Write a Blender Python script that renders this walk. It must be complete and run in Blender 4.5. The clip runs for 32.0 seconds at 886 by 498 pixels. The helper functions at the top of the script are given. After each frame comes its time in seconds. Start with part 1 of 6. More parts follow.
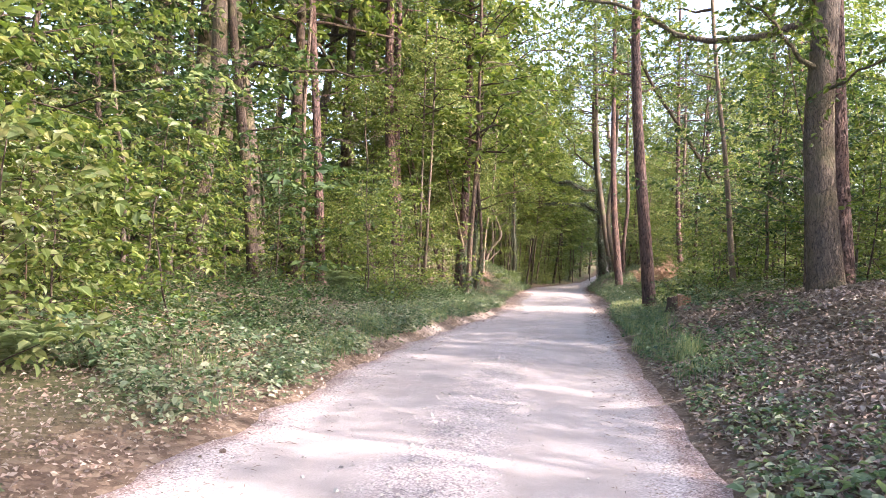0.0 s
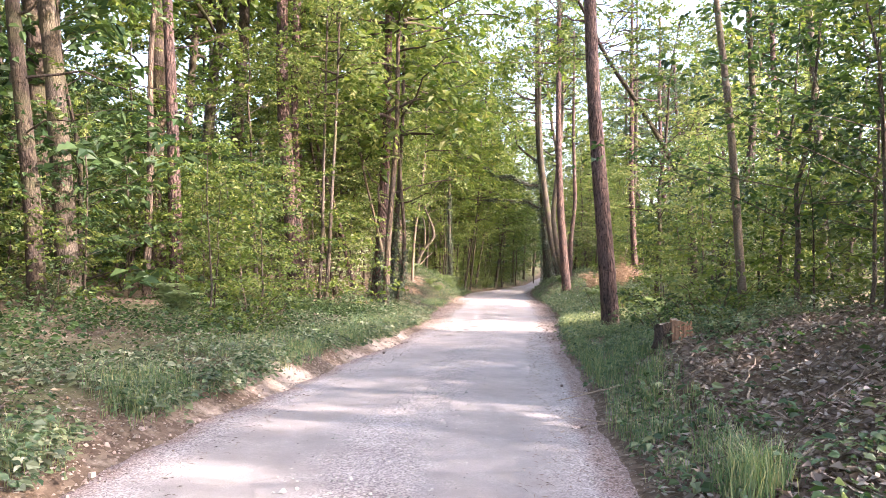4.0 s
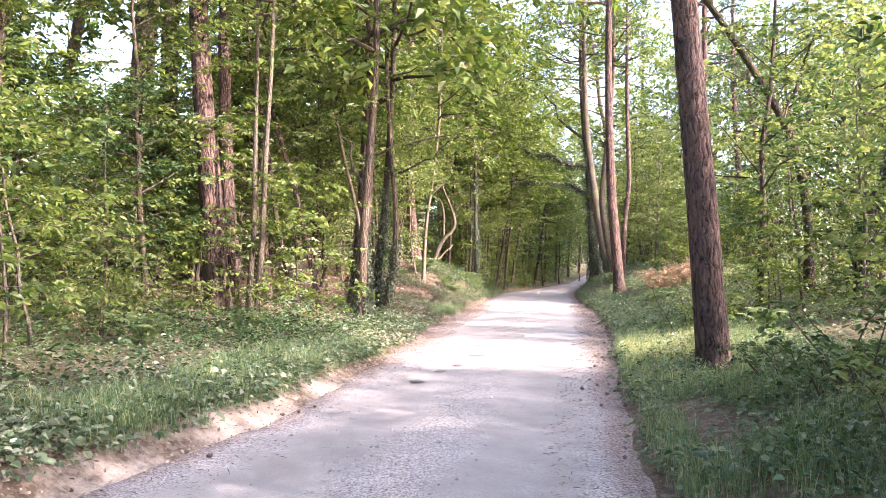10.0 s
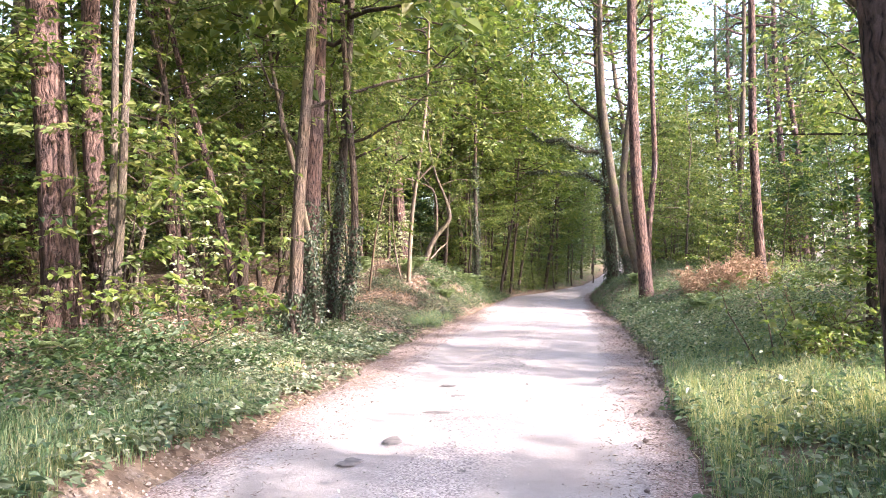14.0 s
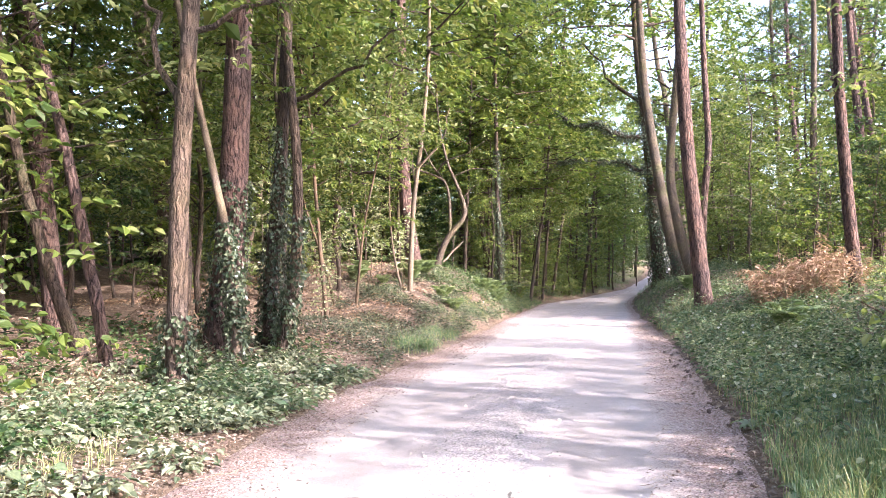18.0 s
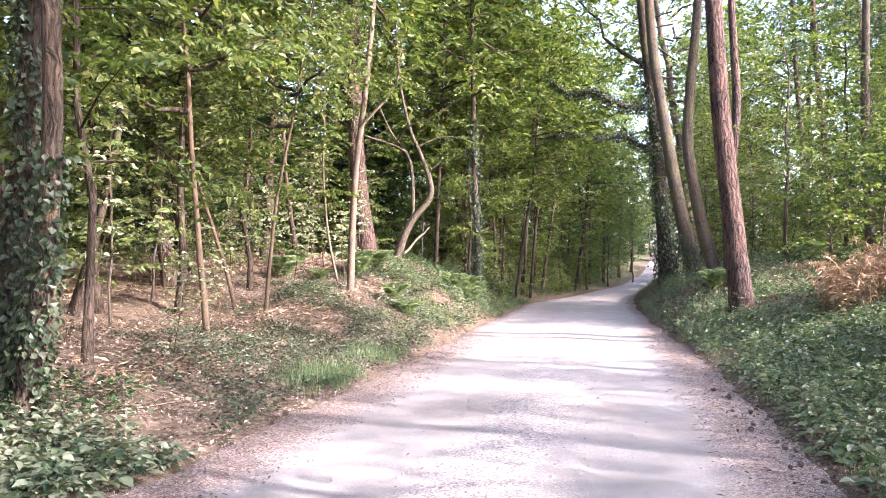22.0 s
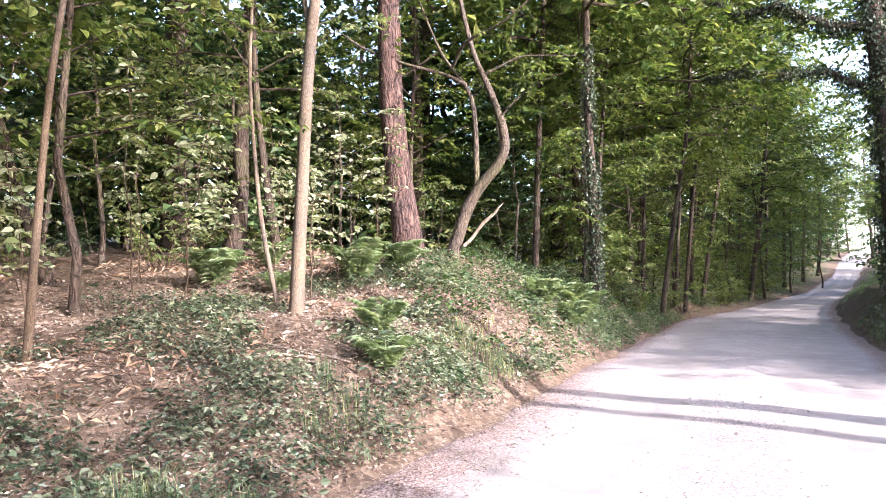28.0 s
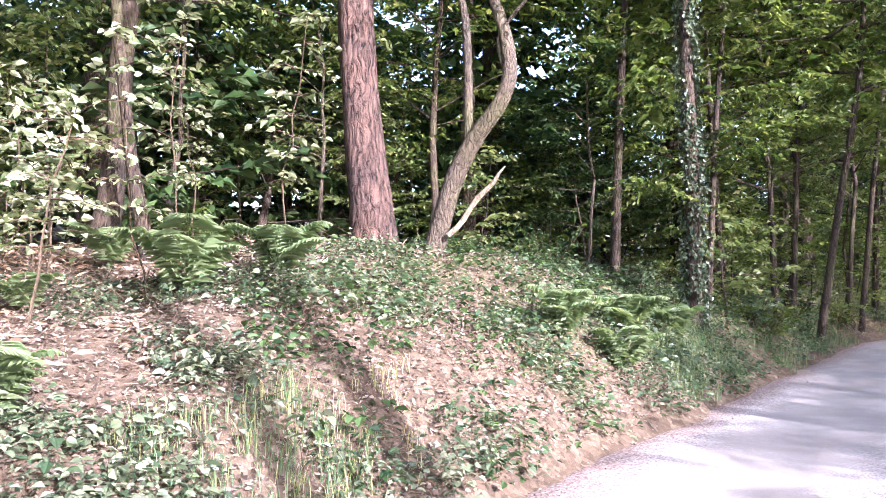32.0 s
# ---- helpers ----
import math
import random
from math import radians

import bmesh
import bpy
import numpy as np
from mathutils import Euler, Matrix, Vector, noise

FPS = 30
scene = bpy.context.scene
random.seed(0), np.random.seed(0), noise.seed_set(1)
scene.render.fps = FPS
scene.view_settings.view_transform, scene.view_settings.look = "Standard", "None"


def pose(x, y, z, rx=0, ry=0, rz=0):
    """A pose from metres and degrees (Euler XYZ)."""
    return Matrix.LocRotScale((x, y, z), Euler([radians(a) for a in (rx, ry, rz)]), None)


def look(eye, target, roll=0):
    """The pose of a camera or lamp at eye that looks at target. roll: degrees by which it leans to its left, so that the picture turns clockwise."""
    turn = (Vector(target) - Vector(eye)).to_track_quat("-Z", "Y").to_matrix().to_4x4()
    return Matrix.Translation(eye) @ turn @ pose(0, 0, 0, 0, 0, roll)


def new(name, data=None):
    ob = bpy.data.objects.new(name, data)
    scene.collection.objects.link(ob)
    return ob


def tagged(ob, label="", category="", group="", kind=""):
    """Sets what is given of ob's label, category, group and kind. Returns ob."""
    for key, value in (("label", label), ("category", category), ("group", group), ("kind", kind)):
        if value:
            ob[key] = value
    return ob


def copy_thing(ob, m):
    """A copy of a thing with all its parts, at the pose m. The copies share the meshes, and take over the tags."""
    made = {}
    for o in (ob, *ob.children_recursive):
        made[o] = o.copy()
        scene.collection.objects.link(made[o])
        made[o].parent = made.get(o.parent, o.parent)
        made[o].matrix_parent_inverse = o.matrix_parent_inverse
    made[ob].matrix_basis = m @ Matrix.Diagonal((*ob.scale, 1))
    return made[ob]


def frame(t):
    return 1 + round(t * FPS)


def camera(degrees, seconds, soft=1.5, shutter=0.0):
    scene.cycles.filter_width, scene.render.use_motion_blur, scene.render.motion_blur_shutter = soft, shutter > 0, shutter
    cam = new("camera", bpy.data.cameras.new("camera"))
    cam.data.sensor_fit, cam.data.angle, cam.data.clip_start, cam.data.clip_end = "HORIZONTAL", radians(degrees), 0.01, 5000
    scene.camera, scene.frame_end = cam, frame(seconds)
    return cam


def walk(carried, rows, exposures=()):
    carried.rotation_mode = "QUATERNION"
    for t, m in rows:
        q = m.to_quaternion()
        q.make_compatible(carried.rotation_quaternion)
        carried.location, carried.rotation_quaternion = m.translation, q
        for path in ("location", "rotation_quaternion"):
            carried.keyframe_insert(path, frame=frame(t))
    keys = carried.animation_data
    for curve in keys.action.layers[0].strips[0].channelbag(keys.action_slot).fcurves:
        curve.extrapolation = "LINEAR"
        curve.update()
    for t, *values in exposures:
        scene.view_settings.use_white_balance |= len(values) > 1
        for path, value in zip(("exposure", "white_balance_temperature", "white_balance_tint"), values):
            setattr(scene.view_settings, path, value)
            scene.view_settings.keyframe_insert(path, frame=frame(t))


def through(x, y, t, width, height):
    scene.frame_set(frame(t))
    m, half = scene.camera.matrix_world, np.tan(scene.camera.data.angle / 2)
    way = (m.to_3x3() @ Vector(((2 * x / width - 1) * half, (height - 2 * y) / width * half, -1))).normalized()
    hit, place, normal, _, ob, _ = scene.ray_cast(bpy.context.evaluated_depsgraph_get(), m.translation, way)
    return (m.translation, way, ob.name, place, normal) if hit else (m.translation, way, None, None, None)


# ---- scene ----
cam = camera(60.05, 32.0, soft=0.6)
EXPOSURE, SKY, SUN, SUN_UP, SUN_AZ = 3.15, 0.15, 2.15, 27, -15
PATH = [
    (0, (0.0, 0.0, 1.4), (-0.331, 1.972, 1.453), 1.4),
    (0.5, (0.006, 0.826, 1.41), (-0.285, 2.804, 1.464), 1.0),
    (1, (0.026, 1.648, 1.405), (-0.21, 3.633, 1.461), 1.1),
    (1.5, (0.071, 2.446, 1.419), (-0.131, 4.434, 1.476), 1.0),
    (2, (0.091, 3.236, 1.476), (-0.08, 5.228, 1.536), 1.2),
    (2.5, (0.122, 4.011, 1.511), (-0.04, 6.004, 1.57), 1.0),
    (3, (0.124, 4.781, 1.552), (-0.041, 6.774, 1.612), 1.0),
    (3.5, (0.155, 5.524, 1.573), (-0.031, 7.515, 1.634), 0.9),
    (5.5, (0.174, 8.412, 1.533), (-0.014, 10.402, 1.594), 0.6),
    (6, (0.162, 9.132, 1.522), (-0.015, 11.124, 1.582), 0.6),
    (6.5, (0.197, 9.854, 1.517), (0.026, 11.846, 1.577), 0.5),
    (7, (0.24, 10.587, 1.496), (0.068, 12.578, 1.557), 0.5),
    (7.5, (0.333, 11.288, 1.474), (0.139, 13.277, 1.535), 0.3),
    (8, (0.429, 11.995, 1.516), (0.217, 13.983, 1.578), 0.6),
    (8.5, (0.495, 12.688, 1.544), (0.258, 14.673, 1.605), 0.6),
    (9, (0.508, 13.395, 1.602), (0.247, 15.377, 1.661), 0.7),
    (9.5, (0.511, 14.088, 1.594), (0.229, 16.068, 1.649), 0.5),
    (10, (0.508, 14.808, 1.567), (0.2, 16.784, 1.619), 0.7),
    (10.5, (0.508, 15.517, 1.546), (0.167, 17.487, 1.598), 0.5),
    (11, (0.501, 16.234, 1.53), (0.139, 18.2, 1.579), 0.8),
    (11.5, (0.493, 16.944, 1.524), (0.12, 18.908, 1.572), 0.7),
    (12, (0.47, 17.69, 1.52), (0.096, 19.655, 1.567), 0.8),
    (12.5, (0.449, 18.415, 1.528), (0.081, 20.38, 1.577), 0.3),
    (13, (0.419, 19.142, 1.525), (0.07, 21.111, 1.576), 0.6),
    (13.5, (0.401, 19.838, 1.486), (0.059, 21.808, 1.54), 0.3),
    (14, (0.412, 20.52, 1.507), (0.075, 22.49, 1.565), 0.4),
    (14.5, (0.448, 21.195, 1.495), (0.119, 23.166, 1.553), 0.3),
    (15, (0.461, 21.868, 1.441), (0.163, 23.845, 1.499), 0.5),
    (15.5, (0.471, 22.52, 1.427), (0.184, 24.498, 1.487), 0.0),
    (17.5, (0.505, 24.823, 1.519), (0.104, 26.781, 1.586), -0.6),
    (18, (0.536, 25.458, 1.52), (0.095, 27.408, 1.591), -0.5),
    (18.5, (0.544, 26.129, 1.467), (0.092, 28.076, 1.536), -0.6),
    (19, (0.482, 26.818, 1.428), (0.033, 28.766, 1.495), -0.1),
    (19.5, (0.373, 27.489, 1.431), (-0.109, 29.429, 1.498), -0.6),
    (20, (0.352, 28.218, 1.442), (-0.189, 30.142, 1.505), -0.3),
    (20.5, (0.325, 28.914, 1.456), (-0.243, 30.83, 1.52), -0.7),
    (21, (0.298, 29.617, 1.437), (-0.263, 31.536, 1.497), -0.3),
    (21.5, (0.24, 30.332, 1.46), (-0.288, 32.26, 1.522), -0.6),
    (22, (0.187, 31.073, 1.474), (-0.233, 33.027, 1.534), -0.5),
    (22.5, (0.127, 31.82, 1.475), (-0.232, 33.787, 1.539), -0.8),
    (23, (0.115, 32.57, 1.471), (-0.19, 34.546, 1.536), -0.9),
    (23.5, (0.052, 33.308, 1.463), (-0.23, 35.287, 1.53), -0.8),
    (24, (-0.004, 34.04, 1.472), (-0.277, 36.02, 1.538), -0.5),
    (24.5, (-0.093, 34.776, 1.474), (-0.389, 36.753, 1.541), -0.4),
    (25, (-0.18, 35.495, 1.471), (-0.599, 37.449, 1.541), -0.1),
    (25.5, (-0.25, 36.193, 1.464), (-0.791, 38.117, 1.534), -0.0),
    (26, (-0.309, 36.896, 1.456), (-0.892, 38.808, 1.529), -0.2),
    (26.5, (-0.361, 37.614, 1.456), (-0.997, 39.509, 1.531), -0.4),
    (28.5, (-0.359, 40.738, 1.456), (-1.196, 42.553, 1.534), -0.6),
    (29, (-0.351, 41.504, 1.46), (-1.224, 43.301, 1.54), -0.3),
    (29.5, (-0.357, 42.225, 1.476), (-1.326, 43.972, 1.558), -0.2),
    (30, (-0.337, 42.89, 1.474), (-1.332, 44.623, 1.557), 0.1),
    (30.5, (-0.33, 43.56, 1.498), (-1.467, 45.203, 1.589), 0.2),
    (31, (-0.314, 44.245, 1.504), (-1.496, 45.857, 1.594), 0.2),
    (31.5, (-0.377, 44.949, 1.525), (-1.565, 46.556, 1.612), 0.1),
    (32, (-0.421, 45.718, 1.531), (-1.607, 47.326, 1.611), -0.1),
]
walk(cam, [(t, look(eye, target, roll)) for t, eye, target, roll in PATH], [(0, EXPOSURE - 0.12, 6750, 22), (3, EXPOSURE + 0.1, 6800, 22), (7, EXPOSURE + 0.26, 6750, 23), (11, EXPOSURE + 0.33, 6600, 23), (15, EXPOSURE + 0.15, 6450, 22), (20, EXPOSURE + 0.17, 6200, 24), (24, EXPOSURE + 0.03, 6150, 23), (25, EXPOSURE - 0.08, 6100, 23), (30, EXPOSURE, 5850, 22), (32, EXPOSURE + 0.1, 5600, 25)])

# ---- light: a low evening sun from beyond the right-hand trees, and the sky ----
world = bpy.data.worlds.new("sky")
scene.world = world
world.use_nodes = True
wn = world.node_tree.nodes
sky = wn.new("ShaderNodeTexSky")
sky.sky_type, sky.sun_disc = "NISHITA", False
sky.sun_elevation, sky.sun_rotation = radians(SUN_UP), radians(90 - SUN_AZ)
sky.air_density, sky.dust_density, sky.ozone_density = 1.0, 2.5, 1.0
wn["Background"].inputs["Strength"].default_value = SKY
world.node_tree.links.new(sky.outputs[0], wn["Background"].inputs["Color"])
sun = new("sun", bpy.data.lights.new("sun", "SUN"))
sun.data.energy, sun.data.angle, sun.data.color = SUN, radians(0.8), (1.0, 0.95, 0.88)
sun_way = Vector((math.cos(radians(SUN_AZ)) * math.cos(radians(SUN_UP)), math.sin(radians(SUN_AZ)) * math.cos(radians(SUN_UP)), math.sin(radians(SUN_UP))))
sun.matrix_world = Matrix.Translation(sun_way * 60) @ sun_way.to_track_quat("Z", "Y").to_matrix().to_4x4()

# ---- materials ----
def material(name):
    m = bpy.data.materials.new(name)
    m.use_nodes = True
    nt = m.node_tree
    return m, nt.nodes, nt.links, nt.nodes["Principled BSDF"]


def node(ns, kind, **inputs):
    n = ns.new(kind)
    for key, value in inputs.items():
        n.inputs[key.replace("_", " ")].default_value = value
    return n


def ramp(ns, *stops):
    n = ns.new("ShaderNodeValToRGB")
    while len(n.color_ramp.elements) < len(stops):
        n.color_ramp.elements.new(0.5)
    for e, (at, colour) in zip(n.color_ramp.elements, stops):
        e.position, e.color = at, (*colour, 1)
    return n


def mixer(ns, ls, fac, a, b, blend="MIX"):
    n = ns.new("ShaderNodeMix")
    n.data_type, n.blend_type = "RGBA", blend
    for slot, value in ((0, fac), (6, a), (7, b)):
        if isinstance(value, bpy.types.NodeSocket):
            ls.new(value, n.inputs[slot])
        elif slot:
            n.inputs[slot].default_value = (*value, 1)
        else:
            n.inputs[0].default_value = value
    return n.outputs[2]


def bumped(ns, ls, bsdf, height, strength, distance):
    b = node(ns, "ShaderNodeBump", Strength=strength, Distance=distance)
    ls.new(height, b.inputs["Height"])
    ls.new(b.outputs[0], bsdf.inputs["Normal"])


def leaf_material(name, colours, shine=0.45, through=0.52):
    """Leaves: a colour for each leaf, gloss on top and light through the blade."""
    m, ns, ls, p = material(name)
    geo = ns.new("ShaderNodeNewGeometry")
    steps = [(k / max(1, len(colours) - 1), c) for k, c in enumerate(colours)]
    pick = ramp(ns, *steps)
    ls.new(geo.outputs["Random Per Island"], pick.inputs[0])
    tex = ns.new("ShaderNodeTexCoord")
    mottle = node(ns, "ShaderNodeTexNoise", Scale=1.1, Detail=3.0)
    ls.new(tex.outputs["Object"], mottle.inputs["Vector"])
    shade = ramp(ns, (0.3, (0.72, 0.78, 0.7)), (0.7, (1.18, 1.12, 1.05)))
    ls.new(mottle.outputs["Fac"], shade.inputs[0])
    col = mixer(ns, ls, 1.0, pick.outputs[0], shade.outputs[0], "MULTIPLY")
    ls.new(col, p.inputs["Base Color"])
    p.inputs["Roughness"].default_value = shine
    p.inputs["Specular IOR Level"].default_value = 0.35
    if through > 0:
        thin = ns.new("ShaderNodeBsdfTranslucent")
        warm = mixer(ns, ls, 1.0, col, (1.18, 1.2, 0.72), "MULTIPLY")
        ls.new(warm, thin.inputs["Color"])
        mix = ns.new("ShaderNodeMixShader")
        mix.inputs[0].default_value = through
        ls.new(p.outputs[0], mix.inputs[1])
        ls.new(thin.outputs[0], mix.inputs[2])
        ls.new(mix.outputs[0], ns["Material Output"].inputs[0])
    return m


def bark_material(name, dark, light, plate=14.0, stretch=0.22, moss=0.0, depth=0.03):
    """Bark in long plates with dark furrows, and greenish algae where there is moss."""
    m, ns, ls, p = material(name)
    tex = ns.new("ShaderNodeTexCoord")
    warp = node(ns, "ShaderNodeTexNoise", Scale=5.0, Detail=3.0)
    ls.new(tex.outputs["Object"], warp.inputs["Vector"])
    mp = node(ns, "ShaderNodeMapping")
    mp.inputs["Scale"].default_value = (1, 1, stretch)
    add = ns.new("ShaderNodeVectorMath")
    add.operation = "MULTIPLY_ADD"
    ls.new(warp.outputs["Color"], add.inputs[0])
    add.inputs[1].default_value = (0.12, 0.12, 0.25)
    ls.new(tex.outputs["Object"], add.inputs[2])
    ls.new(add.outputs[0], mp.inputs[0])
    vor = node(ns, "ShaderNodeTexVoronoi", Scale=plate)
    vor.feature = "DISTANCE_TO_EDGE"
    ls.new(mp.outputs[0], vor.inputs["Vector"])
    ridge = node(ns, "ShaderNodeTexNoise", Scale=plate * 2.2, Detail=5.0, Roughness=0.62, Distortion=0.4)
    ls.new(mp.outputs[0], ridge.inputs["Vector"])
    fine = node(ns, "ShaderNodeTexNoise", Scale=90.0, Detail=6.0, Roughness=0.7)
    ls.new(tex.outputs["Object"], fine.inputs["Vector"])
    cut = ns.new("ShaderNodeMath")
    cut.operation = "MULTIPLY_ADD"
    ls.new(vor.outputs["Distance"], cut.inputs[0])
    cut.inputs[1].default_value = 0.9
    ls.new(ridge.outputs["Fac"], cut.inputs[2])
    furrow = ramp(ns, (0.4, (0.0, 0.0, 0.0)), (0.52, (0.45, 0.45, 0.45)), (0.8, (1, 1, 1)))
    ls.new(cut.outputs[0], furrow.inputs[0])
    tone = mixer(ns, ls, fine.outputs["Fac"], tuple(0.55 * c for c in light), tuple(min(1, 1.45 * c) for c in light))
    col = mixer(ns, ls, furrow.outputs[0], dark, tone)
    big = node(ns, "ShaderNodeTexNoise", Scale=1.6, Detail=4.0)
    ls.new(tex.outputs["Object"], big.inputs["Vector"])
    patch = ramp(ns, (0.35, (0.7, 0.72, 0.75)), (0.68, (1.2, 1.1, 1.0)))
    ls.new(big.outputs["Fac"], patch.inputs[0])
    col = mixer(ns, ls, 1.0, col, patch.outputs[0], "MULTIPLY")
    if moss:
        where = ramp(ns, (0.5, (0, 0, 0)), (0.7, (moss, moss, moss)))
        ls.new(big.outputs["Fac"], where.inputs[0])
        col = mixer(ns, ls, where.outputs[0], col, (0.07, 0.09, 0.035))
    ls.new(col, p.inputs["Base Color"])
    p.inputs["Roughness"].default_value = 0.9
    p.inputs["Specular IOR Level"].default_value = 0.2
    both = ns.new("ShaderNodeMath")
    both.operation = "MULTIPLY_ADD"
    ls.new(fine.outputs["Fac"], both.inputs[0])
    both.inputs[1].default_value = 0.3
    ls.new(furrow.outputs[0], both.inputs[2])
    bumped(ns, ls, p, both.outputs[0], 0.9, depth)
    return m


PINE = bark_material("pine_bark", (0.022, 0.016, 0.016), (0.15, 0.1, 0.09), 15, 0.2, 0.0, 0.04)
BROWNBARK = bark_material("furrowed_bark", (0.028, 0.021, 0.017), (0.15, 0.112, 0.088), 17, 0.14, 0.2, 0.04)
REDPINE = bark_material("red_pine_bark", (0.018, 0.013, 0.013), (0.135, 0.088, 0.078), 13, 0.2, 0.0, 0.045)
GREYBARK = bark_material("grey_bark", (0.04, 0.033, 0.028), (0.145, 0.115, 0.09), 24, 0.25, 0.5, 0.018)
DARKBARK = bark_material("dark_bark", (0.02, 0.016, 0.013), (0.09, 0.066, 0.052), 20, 0.25, 0.5, 0.018)
SMOOTH = bark_material("young_bark", (0.075, 0.058, 0.043), (0.2, 0.158, 0.122), 40, 0.6, 0.35, 0.004)
TWIG = bark_material("twig_bark", (0.05, 0.035, 0.025), (0.13, 0.095, 0.065), 60, 0.3, 0.0, 0.003)
DEADWOOD = bark_material("dead_wood", (0.16, 0.12, 0.09), (0.42, 0.34, 0.27), 30, 0.1, 0.0, 0.006)

GREEN = leaf_material("broad_leaves", [(0.035, 0.068, 0.02), (0.1, 0.15, 0.036), (0.16, 0.2, 0.05), (0.065, 0.105, 0.03), (0.25, 0.26, 0.095)], 0.38)
# darker copy of the leaf green, with the wood's shade put into the colour
DEEP = leaf_material("shade_tinted_leaves", [(0.016, 0.04, 0.018), (0.05, 0.095, 0.034), (0.085, 0.135, 0.048), (0.03, 0.06, 0.025)], 0.5, 0.38)
FRESH = leaf_material("fresh_leaves", [(0.11, 0.16, 0.055), (0.17, 0.22, 0.085), (0.24, 0.27, 0.12), (0.08, 0.13, 0.05), (0.29, 0.28, 0.14)], 0.4, 0.52)
NEEDLE = leaf_material("pine_needles", [(0.025, 0.055, 0.028), (0.045, 0.085, 0.035), (0.07, 0.1, 0.04)], 0.5, 0.25)
IVY = leaf_material("ivy_leaves", [(0.02, 0.036, 0.02), (0.04, 0.06, 0.034), (0.065, 0.085, 0.052), (0.11, 0.125, 0.085)], 0.32, 0.12)
HERB = leaf_material("herb_leaves", [(0.035, 0.07, 0.04), (0.085, 0.14, 0.08), (0.14, 0.195, 0.115), (0.24, 0.27, 0.18), (0.055, 0.1, 0.058)], 0.38, 0.42)
GRASS = leaf_material("grass_blades", [(0.07, 0.135, 0.08), (0.11, 0.19, 0.105), (0.15, 0.23, 0.125), (0.24, 0.28, 0.155), (0.42, 0.39, 0.25)], 0.4, 0.45)
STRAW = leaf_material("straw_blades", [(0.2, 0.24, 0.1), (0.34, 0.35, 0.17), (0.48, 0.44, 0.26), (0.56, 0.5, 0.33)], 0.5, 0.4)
FERN = leaf_material("fern_fronds", [(0.15, 0.21, 0.11), (0.23, 0.3, 0.165), (0.32, 0.36, 0.23)], 0.5, 0.42)
LITTER = leaf_material("dry_leaves", [(0.06, 0.042, 0.036), (0.19, 0.14, 0.12), (0.26, 0.2, 0.175), (0.36, 0.305, 0.275), (0.11, 0.075, 0.065), (0.24, 0.17, 0.145)], 0.65, 0.06)
RUST = leaf_material("dead_bracken", [(0.17, 0.1, 0.07), (0.3, 0.19, 0.14), (0.42, 0.29, 0.22), (0.24, 0.15, 0.11), (0.52, 0.4, 0.31)], 0.7, 0.15)


def ground_material():
    """Forest soil under leaf mould; the attributes sand and green say where bare sand and moss lie."""
    m, ns, ls, p = material("forest_soil")
    tex = ns.new("ShaderNodeTexCoord")
    big = node(ns, "ShaderNodeTexNoise", Scale=0.55, Detail=5.0)
    mid = node(ns, "ShaderNodeTexNoise", Scale=4.0, Detail=6.0, Roughness=0.65)
    fine = node(ns, "ShaderNodeTexNoise", Scale=45.0, Detail=5.0, Roughness=0.75)
    chips = node(ns, "ShaderNodeTexVoronoi", Scale=16.0)
    for n in (big, mid, fine, chips):
        ls.new(tex.outputs["Object"], n.inputs["Vector"])
    mould = ramp(ns, (0.0, (0.05, 0.035, 0.025)), (0.45, (0.13, 0.09, 0.065)), (0.7, (0.22, 0.16, 0.115)), (1.0, (0.33, 0.26, 0.2)))
    ls.new(chips.outputs["Color"], mould.inputs[0])
    dirt = ramp(ns, (0.3, (0.065, 0.045, 0.032)), (0.7, (0.17, 0.12, 0.085)))
    ls.new(fine.outputs["Fac"], dirt.inputs[0])
    col = mixer(ns, ls, mid.outputs["Fac"], mould.outputs[0], dirt.outputs[0])
    sandy = ramp(ns, (0.25, (0.33, 0.25, 0.2)), (0.75, (0.53, 0.44, 0.37)))
    ls.new(fine.outputs["Fac"], sandy.inputs[0])
    sand = ns.new("ShaderNodeAttribute")
    sand.attribute_name = "sand"
    rag = ns.new("ShaderNodeMath")
    rag.operation = "MULTIPLY_ADD"
    ls.new(mid.outputs["Fac"], rag.inputs[0])
    rag.inputs[1].default_value = 0.9
    ls.new(sand.outputs["Fac"], rag.inputs[2])
    edge = ramp(ns, (0.72, (0, 0, 0)), (0.98, (1, 1, 1)))
    ls.new(rag.outputs[0], edge.inputs[0])
    col = mixer(ns, ls, edge.outputs[0], col, sandy.outputs[0])
    green = ns.new("ShaderNodeAttribute")
    green.attribute_name = "green"
    rag2 = ns.new("ShaderNodeMath")
    rag2.operation = "MULTIPLY"
    ls.new(big.outputs["Fac"], rag2.inputs[0])
    ls.new(green.outputs["Fac"], rag2.inputs[1])
    edge2 = ramp(ns, (0.25, (0, 0, 0)), (0.5, (0.8, 0.8, 0.8)))
    ls.new(rag2.outputs[0], edge2.inputs[0])
    moss = ramp(ns, (0.3, (0.035, 0.06, 0.02)), (0.7, (0.09, 0.13, 0.04)))
    ls.new(fine.outputs["Fac"], moss.inputs[0])
    col = mixer(ns, ls, edge2.outputs[0], col, moss.outputs[0])
    ls.new(col, p.inputs["Base Color"])
    p.inputs["Roughness"].default_value = 0.95
    p.inputs["Specular IOR Level"].default_value = 0.15
    bumped(ns, ls, p, fine.outputs["Fac"], 0.8, 0.03)
    return m


